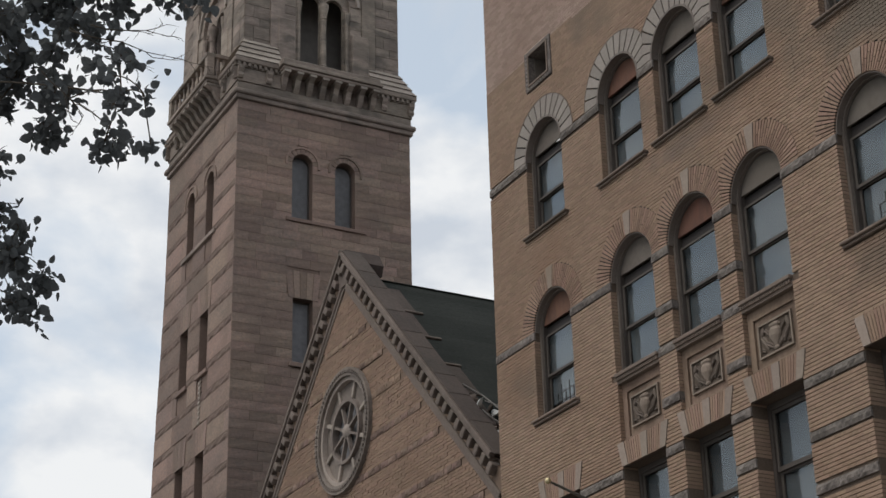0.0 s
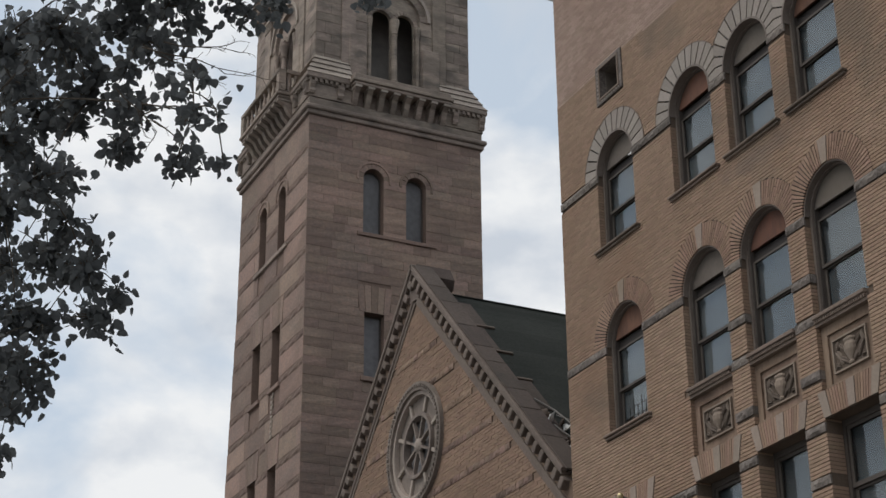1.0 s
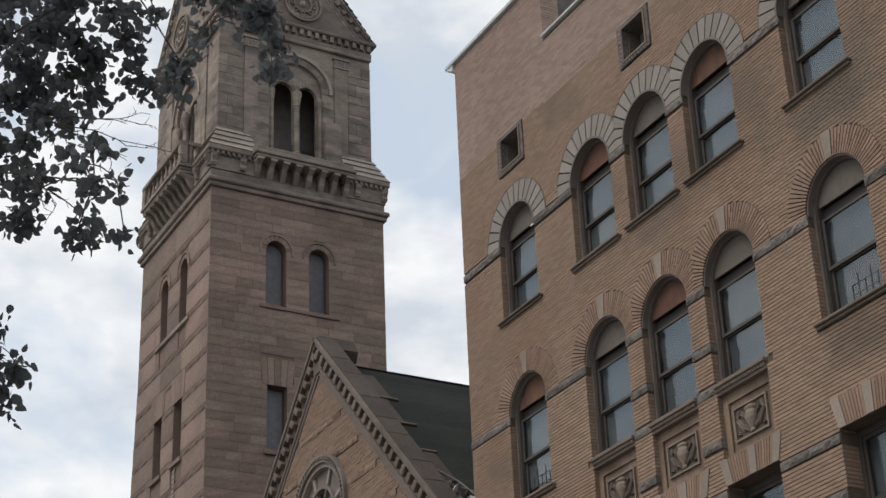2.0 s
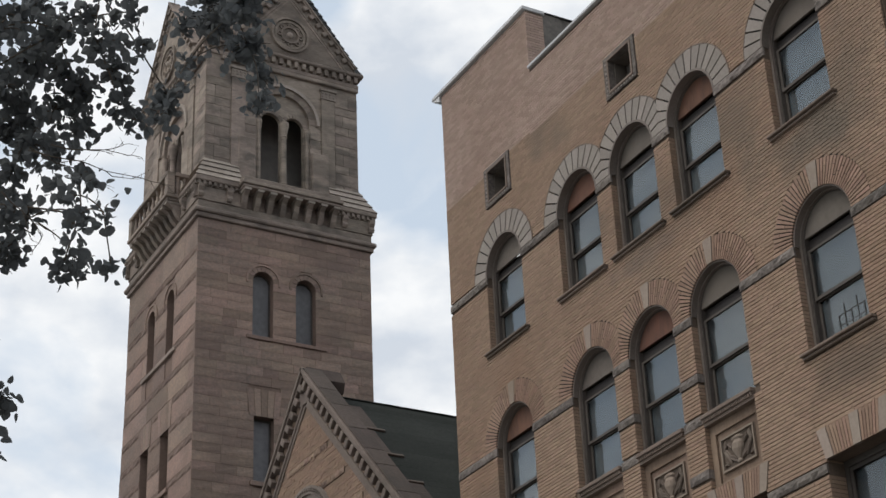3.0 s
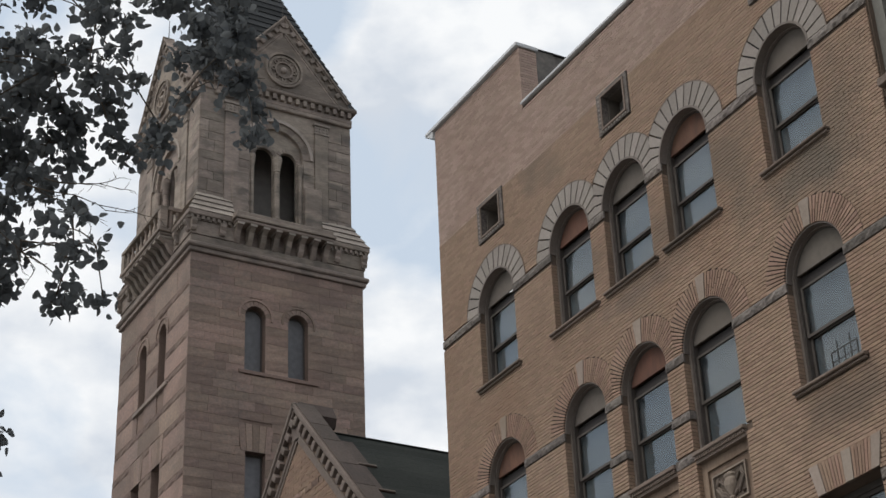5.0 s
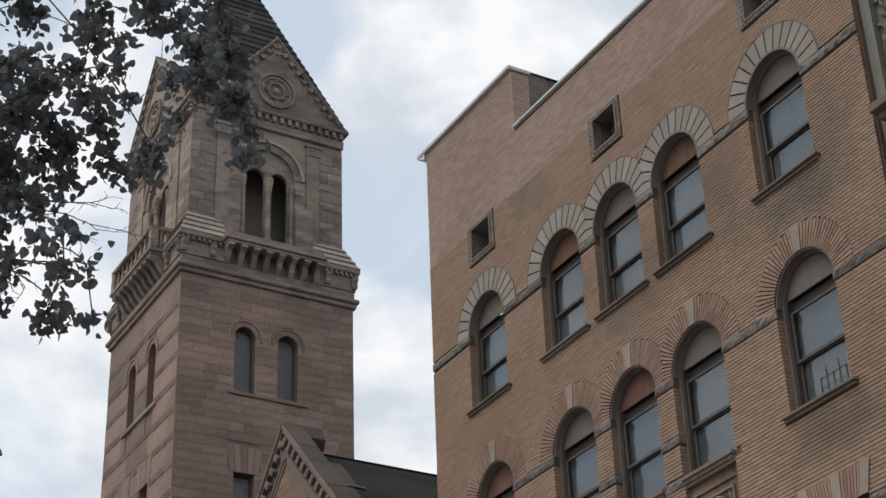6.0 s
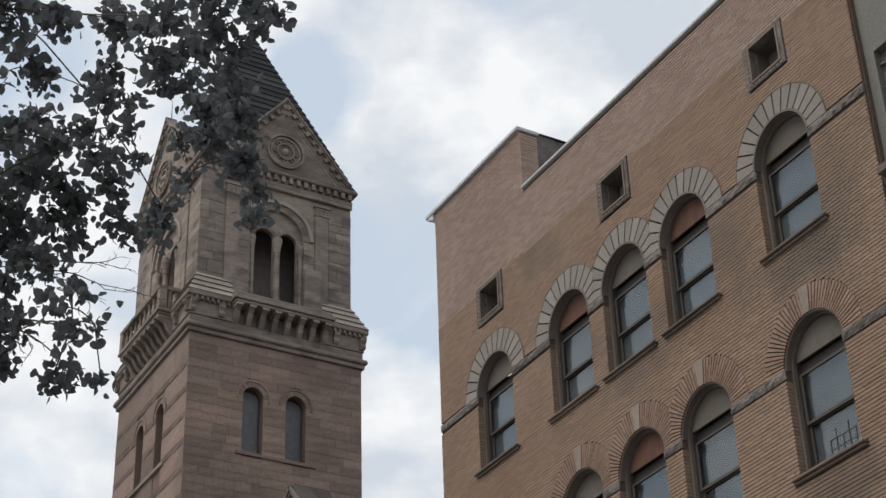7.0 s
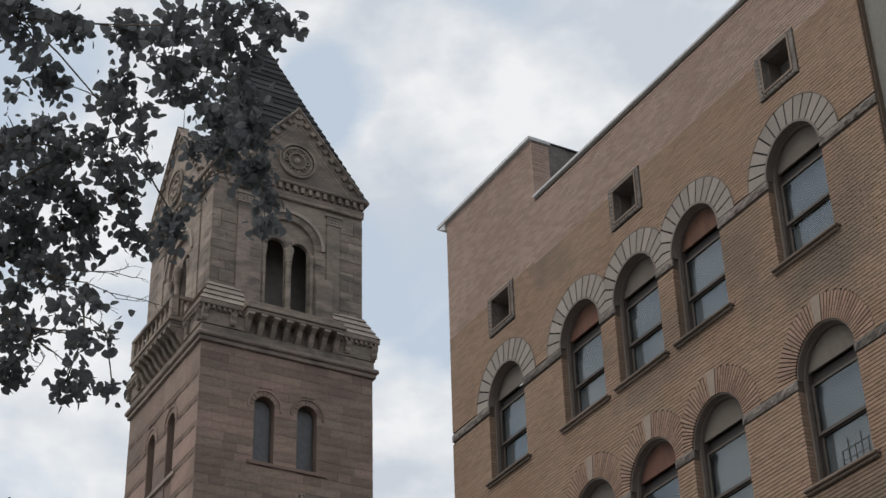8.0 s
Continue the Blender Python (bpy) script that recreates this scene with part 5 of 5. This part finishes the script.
# nave roof in courses, with stepped flashings behind the gable
RTOP = 18.46
M_NAVEROOF = surface("dark_green_roofing", (0.0209, 0.0232, 0.0205), (0.0351, 0.0378, 0.0338), 0.97, 14, 0.4, 0.15, (0.03, 0.027, 0.022), 0.66, 0.5, 20, spec=0.08)
nroof = part("roof", prism([(GC - 7.5, RTOP - 7.5 * tan_s - 0.06), (GC + 7.4, RTOP - 7.4 * tan_s - 0.06), (GC, RTOP - 0.06)], 0.71, 22, GF), M_NAVEROOF, nave, "dark green slate roof")
for sgn in (-1, 1):
    f = GF @ Matrix.Translation((GC, 0, RTOP)) @ pose(0, 0, 0, 0, sgn * GS)
    for i in range(36):
        a, b = i * 0.29, i * 0.29 + 0.32
        s = (a, b) if sgn > 0 else (-b, -a)
        part("slate_course", prism([(s[0], -0.0415 if sgn > 0 else -0.0405), (s[1], -0.0405 if sgn > 0 else -0.0415), (s[1], -0.07), (s[0], -0.07)], 0.75, 22, f), M_NAVEROOF, nroof)
f = GF @ Matrix.Translation((GC, 0, RTOP)) @ pose(0, 0, 0, 0, GS)
for k, s in enumerate((0.5, 1.9, 3.3, 4.7, 6.1)):
    part("flashing_step", boxes((s, s + 1.38, 0.705, 1.3 - 0.16 * (k % 3), -0.1, -0.012), at=f, bevel=0.02), M_SOOTBROWN, nave, "stepped stone behind the coping")
    if k < 3:
        part("flashing_cap", boxes((s + 1.30, s + 1.38, 0.95, 1.45 - 0.05 * k, -0.1, 0.014), at=f, bevel=0.015), M_COPESTONE, nave)
rnd = random.Random(5)
M_PALE = surface("pale_rubble", (0.45, 0.45, 0.44), (0.62, 0.62, 0.60), 0.9, 20, 2, 0.2, None, 0.6, 0.4, 30)
for k in range(22):
    bm = bmesh.new()
    bmesh.ops.create_icosphere(bm, subdivisions=2, radius=1.0)
    for v in bm.verts:
        v.co *= 0.8 + 0.45 * noise.noise(v.co * 1.7 + Vector((k * 3.1, 0, 0)))
    r = 0.05 + 0.08 * rnd.random()
    s, d = 6.3 + 1.9 * rnd.random(), 0.78 + 0.75 * rnd.random()
    bm.transform(f @ Matrix.Translation((s, d, r * 0.25)) @ pose(0, 0, 0, k * 40, k * 70, k * 25) @ Matrix.Diagonal((r * 1.7, r, r * 0.5, 1)))
    part("broken_stone", bm, (M_PALE, M_SOOTBROWN, M_COPESTONE)[k % 3], nave, "broken masonry caught in the roof valley")

# dead branches caught in the valley
M_DEADWOOD = surface("grey_dead_wood", (0.15, 0.14, 0.13), (0.24, 0.225, 0.21), 0.9, 20, 3.0, 0, None, 0.6, 0.4, 40)
for k, (s0, d0, s1, d1, r) in enumerate(((5.7, 0.95, 8.4, 2.1, 0.022), (6.0, 1.9, 7.6, 1.2, 0.016), (6.9, 0.9, 8.5, 1.5, 0.018), (6.4, 1.2, 7.2, 2.2, 0.013), (7.4, 1.1, 8.6, 2.4, 0.014))):
    pts = [f @ Vector((s0 + (s1 - s0) * i / 5, d0 + (d1 - d0) * i / 5 + 0.06 * math.sin(i * 1.9 + k), 0.02 + 0.05 * math.sin(math.pi * i / 5))) for i in range(6)]
    branch = thing("dead_branch", tuple(pts[0]), "bare grey dead branch lying in the roof valley", "branch", group="dead branches on the roof")
    part("stem", tube(pts, [r, r, r * 0.9, r * 0.8, r * 0.6, r * 0.4], 6), M_DEADWOOD, branch)
    part("side_twig", tube([pts[2], pts[2].lerp(pts[3], 0.8) + Vector((0.12, 0.14, 0.1)), pts[3] + Vector((0.3, 0.2, 0.1))], [r * 0.5, r * 0.4, r * 0.25], 5), M_DEADWOOD, branch)


# ---------------------------------------------------------------- street tree
def leaf_material(name, low, high):
    m = surface(name, low, high, 0.75, 30, 4, 0.06, None, 0.6, 0.1, 60, spec=0.1)
    n, l = m.node_tree.nodes, m.node_tree.links
    tr, mix, out = n.new("ShaderNodeBsdfTranslucent"), n.new("ShaderNodeMixShader"), n["Material Output"]
    tr.inputs["Color"].default_value = (0.16, 0.168, 0.168, 1)
    mix.inputs["Fac"].default_value = 0.4
    l.new(n["Principled BSDF"].outputs["BSDF"], mix.inputs[1])
    l.new(tr.outputs["BSDF"], mix.inputs[2])
    l.new(mix.outputs["Shader"], out.inputs["Surface"])
    return m


M_LEAF = leaf_material("pear_leaf", (0.095, 0.1, 0.103), (0.11, 0.116, 0.12))
OVER_ROOF = ((-5.32, 1.19, 5.99, 0.17), (-5.5, 1.46, 6.2, 0.1), (-5.68, 1.74, 6.4, 0.14), (-5.18, 1.8, 6.08, 0.13), (-5.32, 2.05, 6.32, 0.14), (-5.47, 2.32, 6.53, 0.11), (-5.35, 1.83, 5.99, 0.12),
             (-5.68, 1.74, 6.15, 0.1), (-5.73, 2.15, 6.43, 0.13), (-5.32, 2.13, 6.02, 0.09), (-5.34, 2.35, 6.41, 0.05), (-5.2, 2.02, 5.83, 0.04), (-5.64, 1.36, 6.06, 0.09), (-5.45, 2.1, 6.31, 0.09),
             (-5.39, 2.18, 6.18, 0.09), (-5.29, 2.24, 6.26, 0.07), (-5.46, 2.18, 6.09, 0.06), (-5.53, 2.0, 6.24, 0.08), (-5.58, 1.94, 6.06, 0.08), (-5.53, 2.05, 6.07, 0.07), (-5.41, 1.79, 6.16, 0.09),
             (-5.44, 1.94, 6.07, 0.09), (-5.31, 2.17, 6.43, 0.1), (-5.51, 1.38, 6.18, 0.07), (-5.35, 1.15, 6.12, 0.14))
OVER_BELFRY = ((-6.48, 2.3, 6.06, 0.11), (-6.62, 2.44, 6.38, 0.05), (-6.72, 2.62, 6.72, 0.16), (-6.19, 2.56, 6.47, 0.14), (-6.53, 2.71, 6.49, 0.14), (-6.83, 2.9, 6.56, 0.1), (-6.46, 2.74, 6.14, 0.06), (-6.52, 2.5, 6.76, 0.14), (-6.9, 2.51, 6.81, 0.07), (-6.26, 2.52, 6.67, 0.12))
MIDDLE = ((-5.96, 1.62, 5.89, 0.13), (-6.32, 1.58, 5.96, 0.18), (-5.75, 1.71, 5.73, 0.1), (-6.13, 1.77, 5.73, 0.14), (-6.52, 1.64, 5.79, 0.17), (-5.91, 1.88, 5.57, 0.09), (-6.61, 1.83, 5.72, 0.12),
          (-5.91, 1.83, 5.74, 0.08), (-6.01, 1.94, 6.12, 0.06), (-5.65, 1.81, 5.68, 0.04), (-5.55, 1.67, 5.87, 0.09), (-6.01, 1.94, 6.25, 0.07), (-5.64, 1.43, 5.97, 0.09), (-5.94, 1.98, 5.91, 0.04),
          (-6.25, 1.61, 6.2, 0.12), (-5.91, 1.35, 5.78, 0.12), (-5.97, 1.4, 5.92, 0.1), (-6.15, 1.63, 5.93, 0.11), (-6.38, 1.5, 5.83, 0.13), (-6.2, 1.69, 5.66, 0.11), (-6.38, 1.64, 5.58, 0.11),
          (-6.11, 1.79, 5.56, 0.1), (-6.17, 1.4, 5.81, 0.12), (-5.96, 1.72, 5.99, 0.09), (-6.03, 1.49, 5.97, 0.1), (-5.86, 1.81, 5.91, 0.06), (-6.3, 1.56, 5.37, 0.1), (-5.65, 1.45, 5.98, 0.07),
          (-5.62, 1.29, 5.91, 0.04), (-5.68, 1.68, 6.04, 0.07), (-5.86, 1.9, 5.69, 0.05), (-5.95, 1.97, 5.54, 0.07), (-6.06, 2.11, 5.67, 0.05), (-6.54, 1.55, 5.75, 0.15), (-6.11, 1.68, 5.79, 0.1))
LOW = ((-5.97, 1.77, 5.05, 0.07), (-6.31, 1.65, 5.18, 0.11), (-5.74, 1.79, 4.95, 0.05), (-6.16, 1.76, 4.89, 0.07), (-6.39, 1.92, 5.07, 0.07), (-5.89, 1.88, 4.8, 0.04), (-6.25, 1.55, 4.99, 0.09),
       (-5.99, 1.76, 5.23, 0.07), (-6.38, 1.6, 5.28, 0.1), (-5.78, 1.64, 5.0, 0.05), (-5.89, 1.72, 4.96, 0.05), (-6.13, 1.53, 5.06, 0.1), (-6.27, 1.54, 5.0, 0.08), (-6.12, 1.79, 4.94, 0.06),
       (-5.85, 1.61, 5.09, 0.03), (-5.88, 1.77, 5.16, 0.03))
FAR_LEFT = ((-6.22, 1.23, 5.42, 0.22), (-6.58, 1.48, 5.36, 0.15), (-6.94, 1.37, 5.42, 0.21), (-6.59, 1.28, 4.91, 0.18), (-6.56, 1.4, 5.58, 0.19), (-7.26, 1.51, 4.9, 0.2), (-6.75, 1.57, 4.63, 0.14),
            (-7.04, 1.8, 4.66, 0.09), (-7.39, 1.74, 4.7, 0.11), (-6.95, 1.44, 4.43, 0.15), (-7.2, 1.15, 5.0, 0.2), (-7.1, 1.2, 4.6, 0.2), (-7.1, 1.25, 5.7, 0.22), (-6.9, 1.2, 4.25, 0.16),
            (-7.19, 1.41, 4.28, 0.11), (-7.15, 1.38, 4.1, 0.1), (-7.21, 1.37, 3.92, 0.08), (-7.24, 1.51, 4.37, 0.07), (-7.2, 1.49, 4.22, 0.06), (-7.42, 1.35, 4.27, 0.13), (-6.94, 1.66, 4.5, 0.09),
            (-6.82, 1.61, 4.79, 0.07), (-7.03, 1.75, 4.48, 0.05), (-7.07, 1.57, 4.75, 0.11), (-6.6, 1.15, 5.6, 0.15), (-6.91, 1.26, 5.22, 0.15), (-6.51, 1.49, 5.44, 0.12), (-6.72, 1.44, 5.3, 0.11))
LEFT_EDGE = ((-6.64, 1.15, 5.11, 0.17), (-7.05, 1.24, 5.0, 0.18), (-7.43, 1.36, 4.89, 0.16), (-6.99, 1.34, 4.48, 0.14), (-7.35, 1.41, 4.42, 0.12), (-7.7, 1.48, 4.37, 0.09), (-6.61, 1.08, 5.52, 0.18), (-6.94, 1.21, 5.56, 0.16), (-7.34, 1.57, 5.37, 0.14), (-6.94, 1.49, 4.93, 0.14))
LEAF = ((0, 0), (0.34, 0.14), (0.46, 0.42), (0.30, 0.74), (0, 1.0), (-0.30, 0.74), (-0.46, 0.42), (-0.34, 0.14))


def build_tree():
    rnd = random.Random(21)
    tree = thing("street_tree", (-8.1, -0.9, 0.15), "leafy street tree with small dark oval leaves and thin twigs", "tree")
    base = Vector((-8.1, -0.9, 0.15))
    fork = Vector((-8.0, -0.75, 3.0))
    trunk = part("trunk", tube([base, base + Vector((0.02, 0.03, 0.5)), base + Vector((0.06, 0.09, 1.6)), fork, Vector((-7.8, -0.5, 5.2)), Vector((-7.7, -0.4, 7.6))], [0.21, 0.16, 0.14, 0.12, 0.07, 0.02], 12), M_BARK, tree, "grey-brown trunk")
    verts, faces = [], []

    def leaf(p, size, hang_down):
        n = Vector((rnd.gauss(0, 1), rnd.gauss(0, 1), rnd.gauss(0, 1) - hang_down)).normalized()
        side = n.cross(Vector((rnd.gauss(0, 1), rnd.gauss(0, 1), rnd.gauss(0, 1)))).normalized()
        up = side.cross(n)
        k = len(verts)
        fold = rnd.uniform(0.05, 0.28)
        for a, b in LEAF:
            verts.append(p + n * (b * size) + side * (a * size * 0.95) + up * (abs(a) * fold * size - 0.18 * b * b * size))
        faces.append((k, k + 1, k + 2, k + 3, k + 4))
        faces.append((k, k + 4, k + 5, k + 6, k + 7))

    def bent(a, b, sag, n=5):
        side = (b - a).orthogonal().normalized() * rnd.uniform(-0.06, 0.06) * (b - a).length
        return [a.lerp(b, t) + Vector((0, 0, sag * 4 * t * (1 - t))) + side * math.sin(math.pi * t) for t in [i / n for i in range(n + 1)]]

    def sprig(root, tip, count, size):
        pts = bent(root, tip, 0.01, 4)
        part("twig", tube(pts, [0.0035, 0.003, 0.0026, 0.002, 0.0012], 4), M_BARK, crown)
        for i in range(count):
            t = rnd.uniform(0.15, 1.0)
            q = root.lerp(tip, t) + Vector((rnd.gauss(0, 0.031), rnd.gauss(0, 0.031), rnd.gauss(0, 0.031)))
            leaf(q, size * rnd.uniform(0.5, 1.05), 0.8)

    crown = part("limb", tube(bent(fork, Vector((-7.1, 0.9, 4.8)), 0.1), [0.08, 0.07, 0.06, 0.05, 0.04, 0.03], 9), M_BARK, tree)
    root = Vector((-7.1, 0.9, 4.8))
    for limb, start, mean, fill in ((LEFT_EDGE, Vector((-7.5, 0.7, 4.9)), 0.054, 1.0), (FAR_LEFT, Vector((-7.2, 0.8, 4.9)), 0.054, 1.0), (MIDDLE, Vector((-6.7, 1.0, 5.5)), 0.054, 0.95), (OVER_ROOF, Vector((-6.0, 0.9, 5.9)), 0.054, 0.95), (LOW, Vector((-6.6, 1.2, 5.3)), 0.05, 0.9), (OVER_BELFRY, Vector((-6.3, 1.1, 7.0)), 0.056, 1.25)):
        part("limb", tube(bent(root, start, 0.08), [0.012, 0.010, 0.008, 0.007, 0.006, 0.005], 7), M_BARK, tree)
        nodes = [(start, 0.0048)]
        for x, y, z, r in limb:
            c = Vector((x, y, z))
            near_node = min(nodes, key=lambda q: (q[0] - c).length)
            rad = max(near_node[1] * 0.85, 0.0024)
            part("branch", tube(bent(near_node[0], c, 0.03), [near_node[1] * 0.9 * (1 - i / 5) + rad * i / 5 for i in range(6)], 5), M_BARK, tree)
            nodes.append((c, rad))
            total = int((16 + 5000 * r * r) * fill)
            k = max(2, total // 7)
            for i in range(k):
                v = Vector((rnd.gauss(0, 1), rnd.gauss(0, 1), rnd.gauss(0, 1))).normalized() * r * rnd.uniform(0.25, 0.95)
                sprig(c + v * 0.15, c + v, max(3, total // k), mean)
    # bare twigs reaching out under the leaves, forking and bending
    def bare(p, way, length, rad, depth):
        pts, q, w = [p], p.copy(), way.normalized()
        for i in range(4):
            w = (w + Vector((rnd.gauss(0, 0.16), rnd.gauss(0, 0.16), rnd.gauss(0, 0.16) - 0.03))).normalized()
            q = q + w * length / 4
            pts.append(q.copy())
        part("twig", tube(pts, [rad * (1 - 0.14 * i) for i in range(5)], 5), M_BARK, crown)
        if depth:
            for i in (2, 3, 4):
                side = (w + Vector((rnd.gauss(0, 0.6), rnd.gauss(0, 0.6), rnd.gauss(0, 0.6)))).normalized()
                bare(pts[i], side, length * rnd.uniform(0.3, 0.5), rad * 0.65, depth - 1)

    for a, b, ln in (((-5.98, 1.54, 5.3), (-5.92, 1.95, 5.2), 0.44), ((-5.95, 1.62, 5.33), (-5.9, 1.9, 5.27), 0.3), ((-6.0, 1.45, 5.1), (-5.98, 1.7, 4.96), 0.24), ((-6.2, 1.6, 5.45), (-6.15, 1.85, 5.33), 0.26)):
        a, b = Vector(a), Vector(b)
        bare(a, b - a, ln, 0.0034, 2)
    me = bpy.data.meshes.new("leaves")
    me.from_pydata([tuple(v) for v in verts], [], faces)
    me.materials.append(M_LEAF)
    ob = new("leaves", me)
    hang(ob, tree)
    tagged(ob, "small dark green oval leaves", kind="stuff")
    return len(faces) // 2


build_tree()

# ---------------------------------------------------------------- bricks of the front wall
buff, red, near = facade_brick()
joined("brickwork", buff, M_BUFF, front, "buff brick courses", FAC)
joined("brickwork", red, M_REDDISH, front, "red-brown brick courses of the parapet", FAC)
brick_mesh = block_piece("brick", (0.197, 0.03, 0.051), M_BUFF)
for s, e, d0, d1, z0, z1 in near[:300]:
    place_piece("brick", brick_mesh, FAC @ Matrix.Translation(((s + e) / 2, d0 + 0.015, (z0 + z1) / 2)), front)
joined("brickwork", near[300:], M_BUFF, front, "", FAC) if len(near) > 300 else None

# ---------------------------------------------------------------- bricks of the nave gable
rnd = random.Random(9)
gbricks, z, k = [], 9.0, 0
while z < GTOP - 1.3:
    zm = z + 0.034
    h = (GTOP - 1.0 - zm) / tan_s
    lo, hi = max(GC - h, GL), min(GC + h, GR)
    runs = [(lo, hi)]
    if abs(zm - ROSE[1]) < 1.49:
        q = math.sqrt(1.49 ** 2 - (zm - ROSE[1]) ** 2)
        runs = [(lo, ROSE[0] - q), (ROSE[0] + q, hi)]
    if any(abs(zm - b) < 0.075 for b in GBANDS):
        runs = []
    for a, b in runs:
        u = GL - 0.3 + (k % 2) * 0.15
        while u < b:
            s, e = max(u + 0.006, a), min(u + 0.294, b)
            if e - s > 0.03:
                gbricks.append((s, e, rnd.uniform(-0.005, 0.004), 0.016, z, z + 0.066))
            u += 0.30
    z += 0.0735
    k += 1
joined("brickwork", gbricks, M_CHURCHBRICK, gable, "buff brick courses", GF)

# ---------------------------------------------------------------- blocks of the tower shaft
smooth = [unit_rock("stone", 0.25, M_BROWNSTONE, 20 + i) for i in range(3)]
flatter = [unit_rock("stone", 0.35, M_BROWNSTONE, 50 + i) for i in range(3)]
rough = [unit_rock("stone", 0.95, M_ROCKBROWN, 30 + i) for i in range(4)]
for at, wall, u0, u1, arches, rects, seed in ((TR, wall_r, YT, TY1, R_ARCHES, R_RECTS, 2), (TL, wall_l, TX0, XT - 0.005, L_ARCHES, L_RECTS, 3)):
    rest = []
    count = 0
    for a, b, d0, d1, z0, z1, tall in shaft_blocks(u0, u1, arches, rects, seed, wall == wall_r):
        if z0 > 12.0 and count < 300:
            count += 1
            me = (smooth if tall else rough if wall == wall_l else flatter)[count % 3]
            place_piece("stone", me, at @ Matrix.Translation(((a + b) / 2, d0, (z0 + z1) / 2)) @ Matrix.Diagonal((b - a, 0.034, z1 - z0, 1)), wall)
        else:
            rest.append((a, b, d0, d1, z0, z1))
    if rest:
        joined("stonework", rest, M_BROWNSTONE, wall, "brownstone blocks", at)

# blocks of the belfry's corner piers
trim_stone = [unit_rock("stone", 0.3, M_TRIM, 40 + i) for i in range(3)]
rnd = random.Random(8)
for at, wall, c, h in ((BR, belfry_r, CR, (BY1 - BY0) / 2), (BL, belfry_l, CL, (BX1 - BX0) / 2)):
    for s in (-1, 1):
        z, k = 29.2, 0
        while z < 33.2:
            hgt = 0.44 if k % 2 == 0 else 0.30
            lo, hi = sorted((c + s * 1.84, c + s * h))
            cut = lo + (hi - lo) * rnd.choice((0.35, 0.6, 1.0))
            near_arch, far = c + s * (0.94 if z + hgt < 31.9 else 1.29), c + s * 1.33
            inner = sorted((near_arch, far))
            for a, b in ((lo, cut), (cut, hi), inner):
                if b - a > 0.05:
                    place_piece("stone", trim_stone[(k + int(a * 7)) % 3], at @ Matrix.Translation(((a + b) / 2, -0.022 + rnd.uniform(-0.006, 0.006), z + hgt / 2)) @ Matrix.Diagonal((b - a - 0.012, 0.03, hgt - 0.012, 1)), wall)
            z += hgt
            k += 1
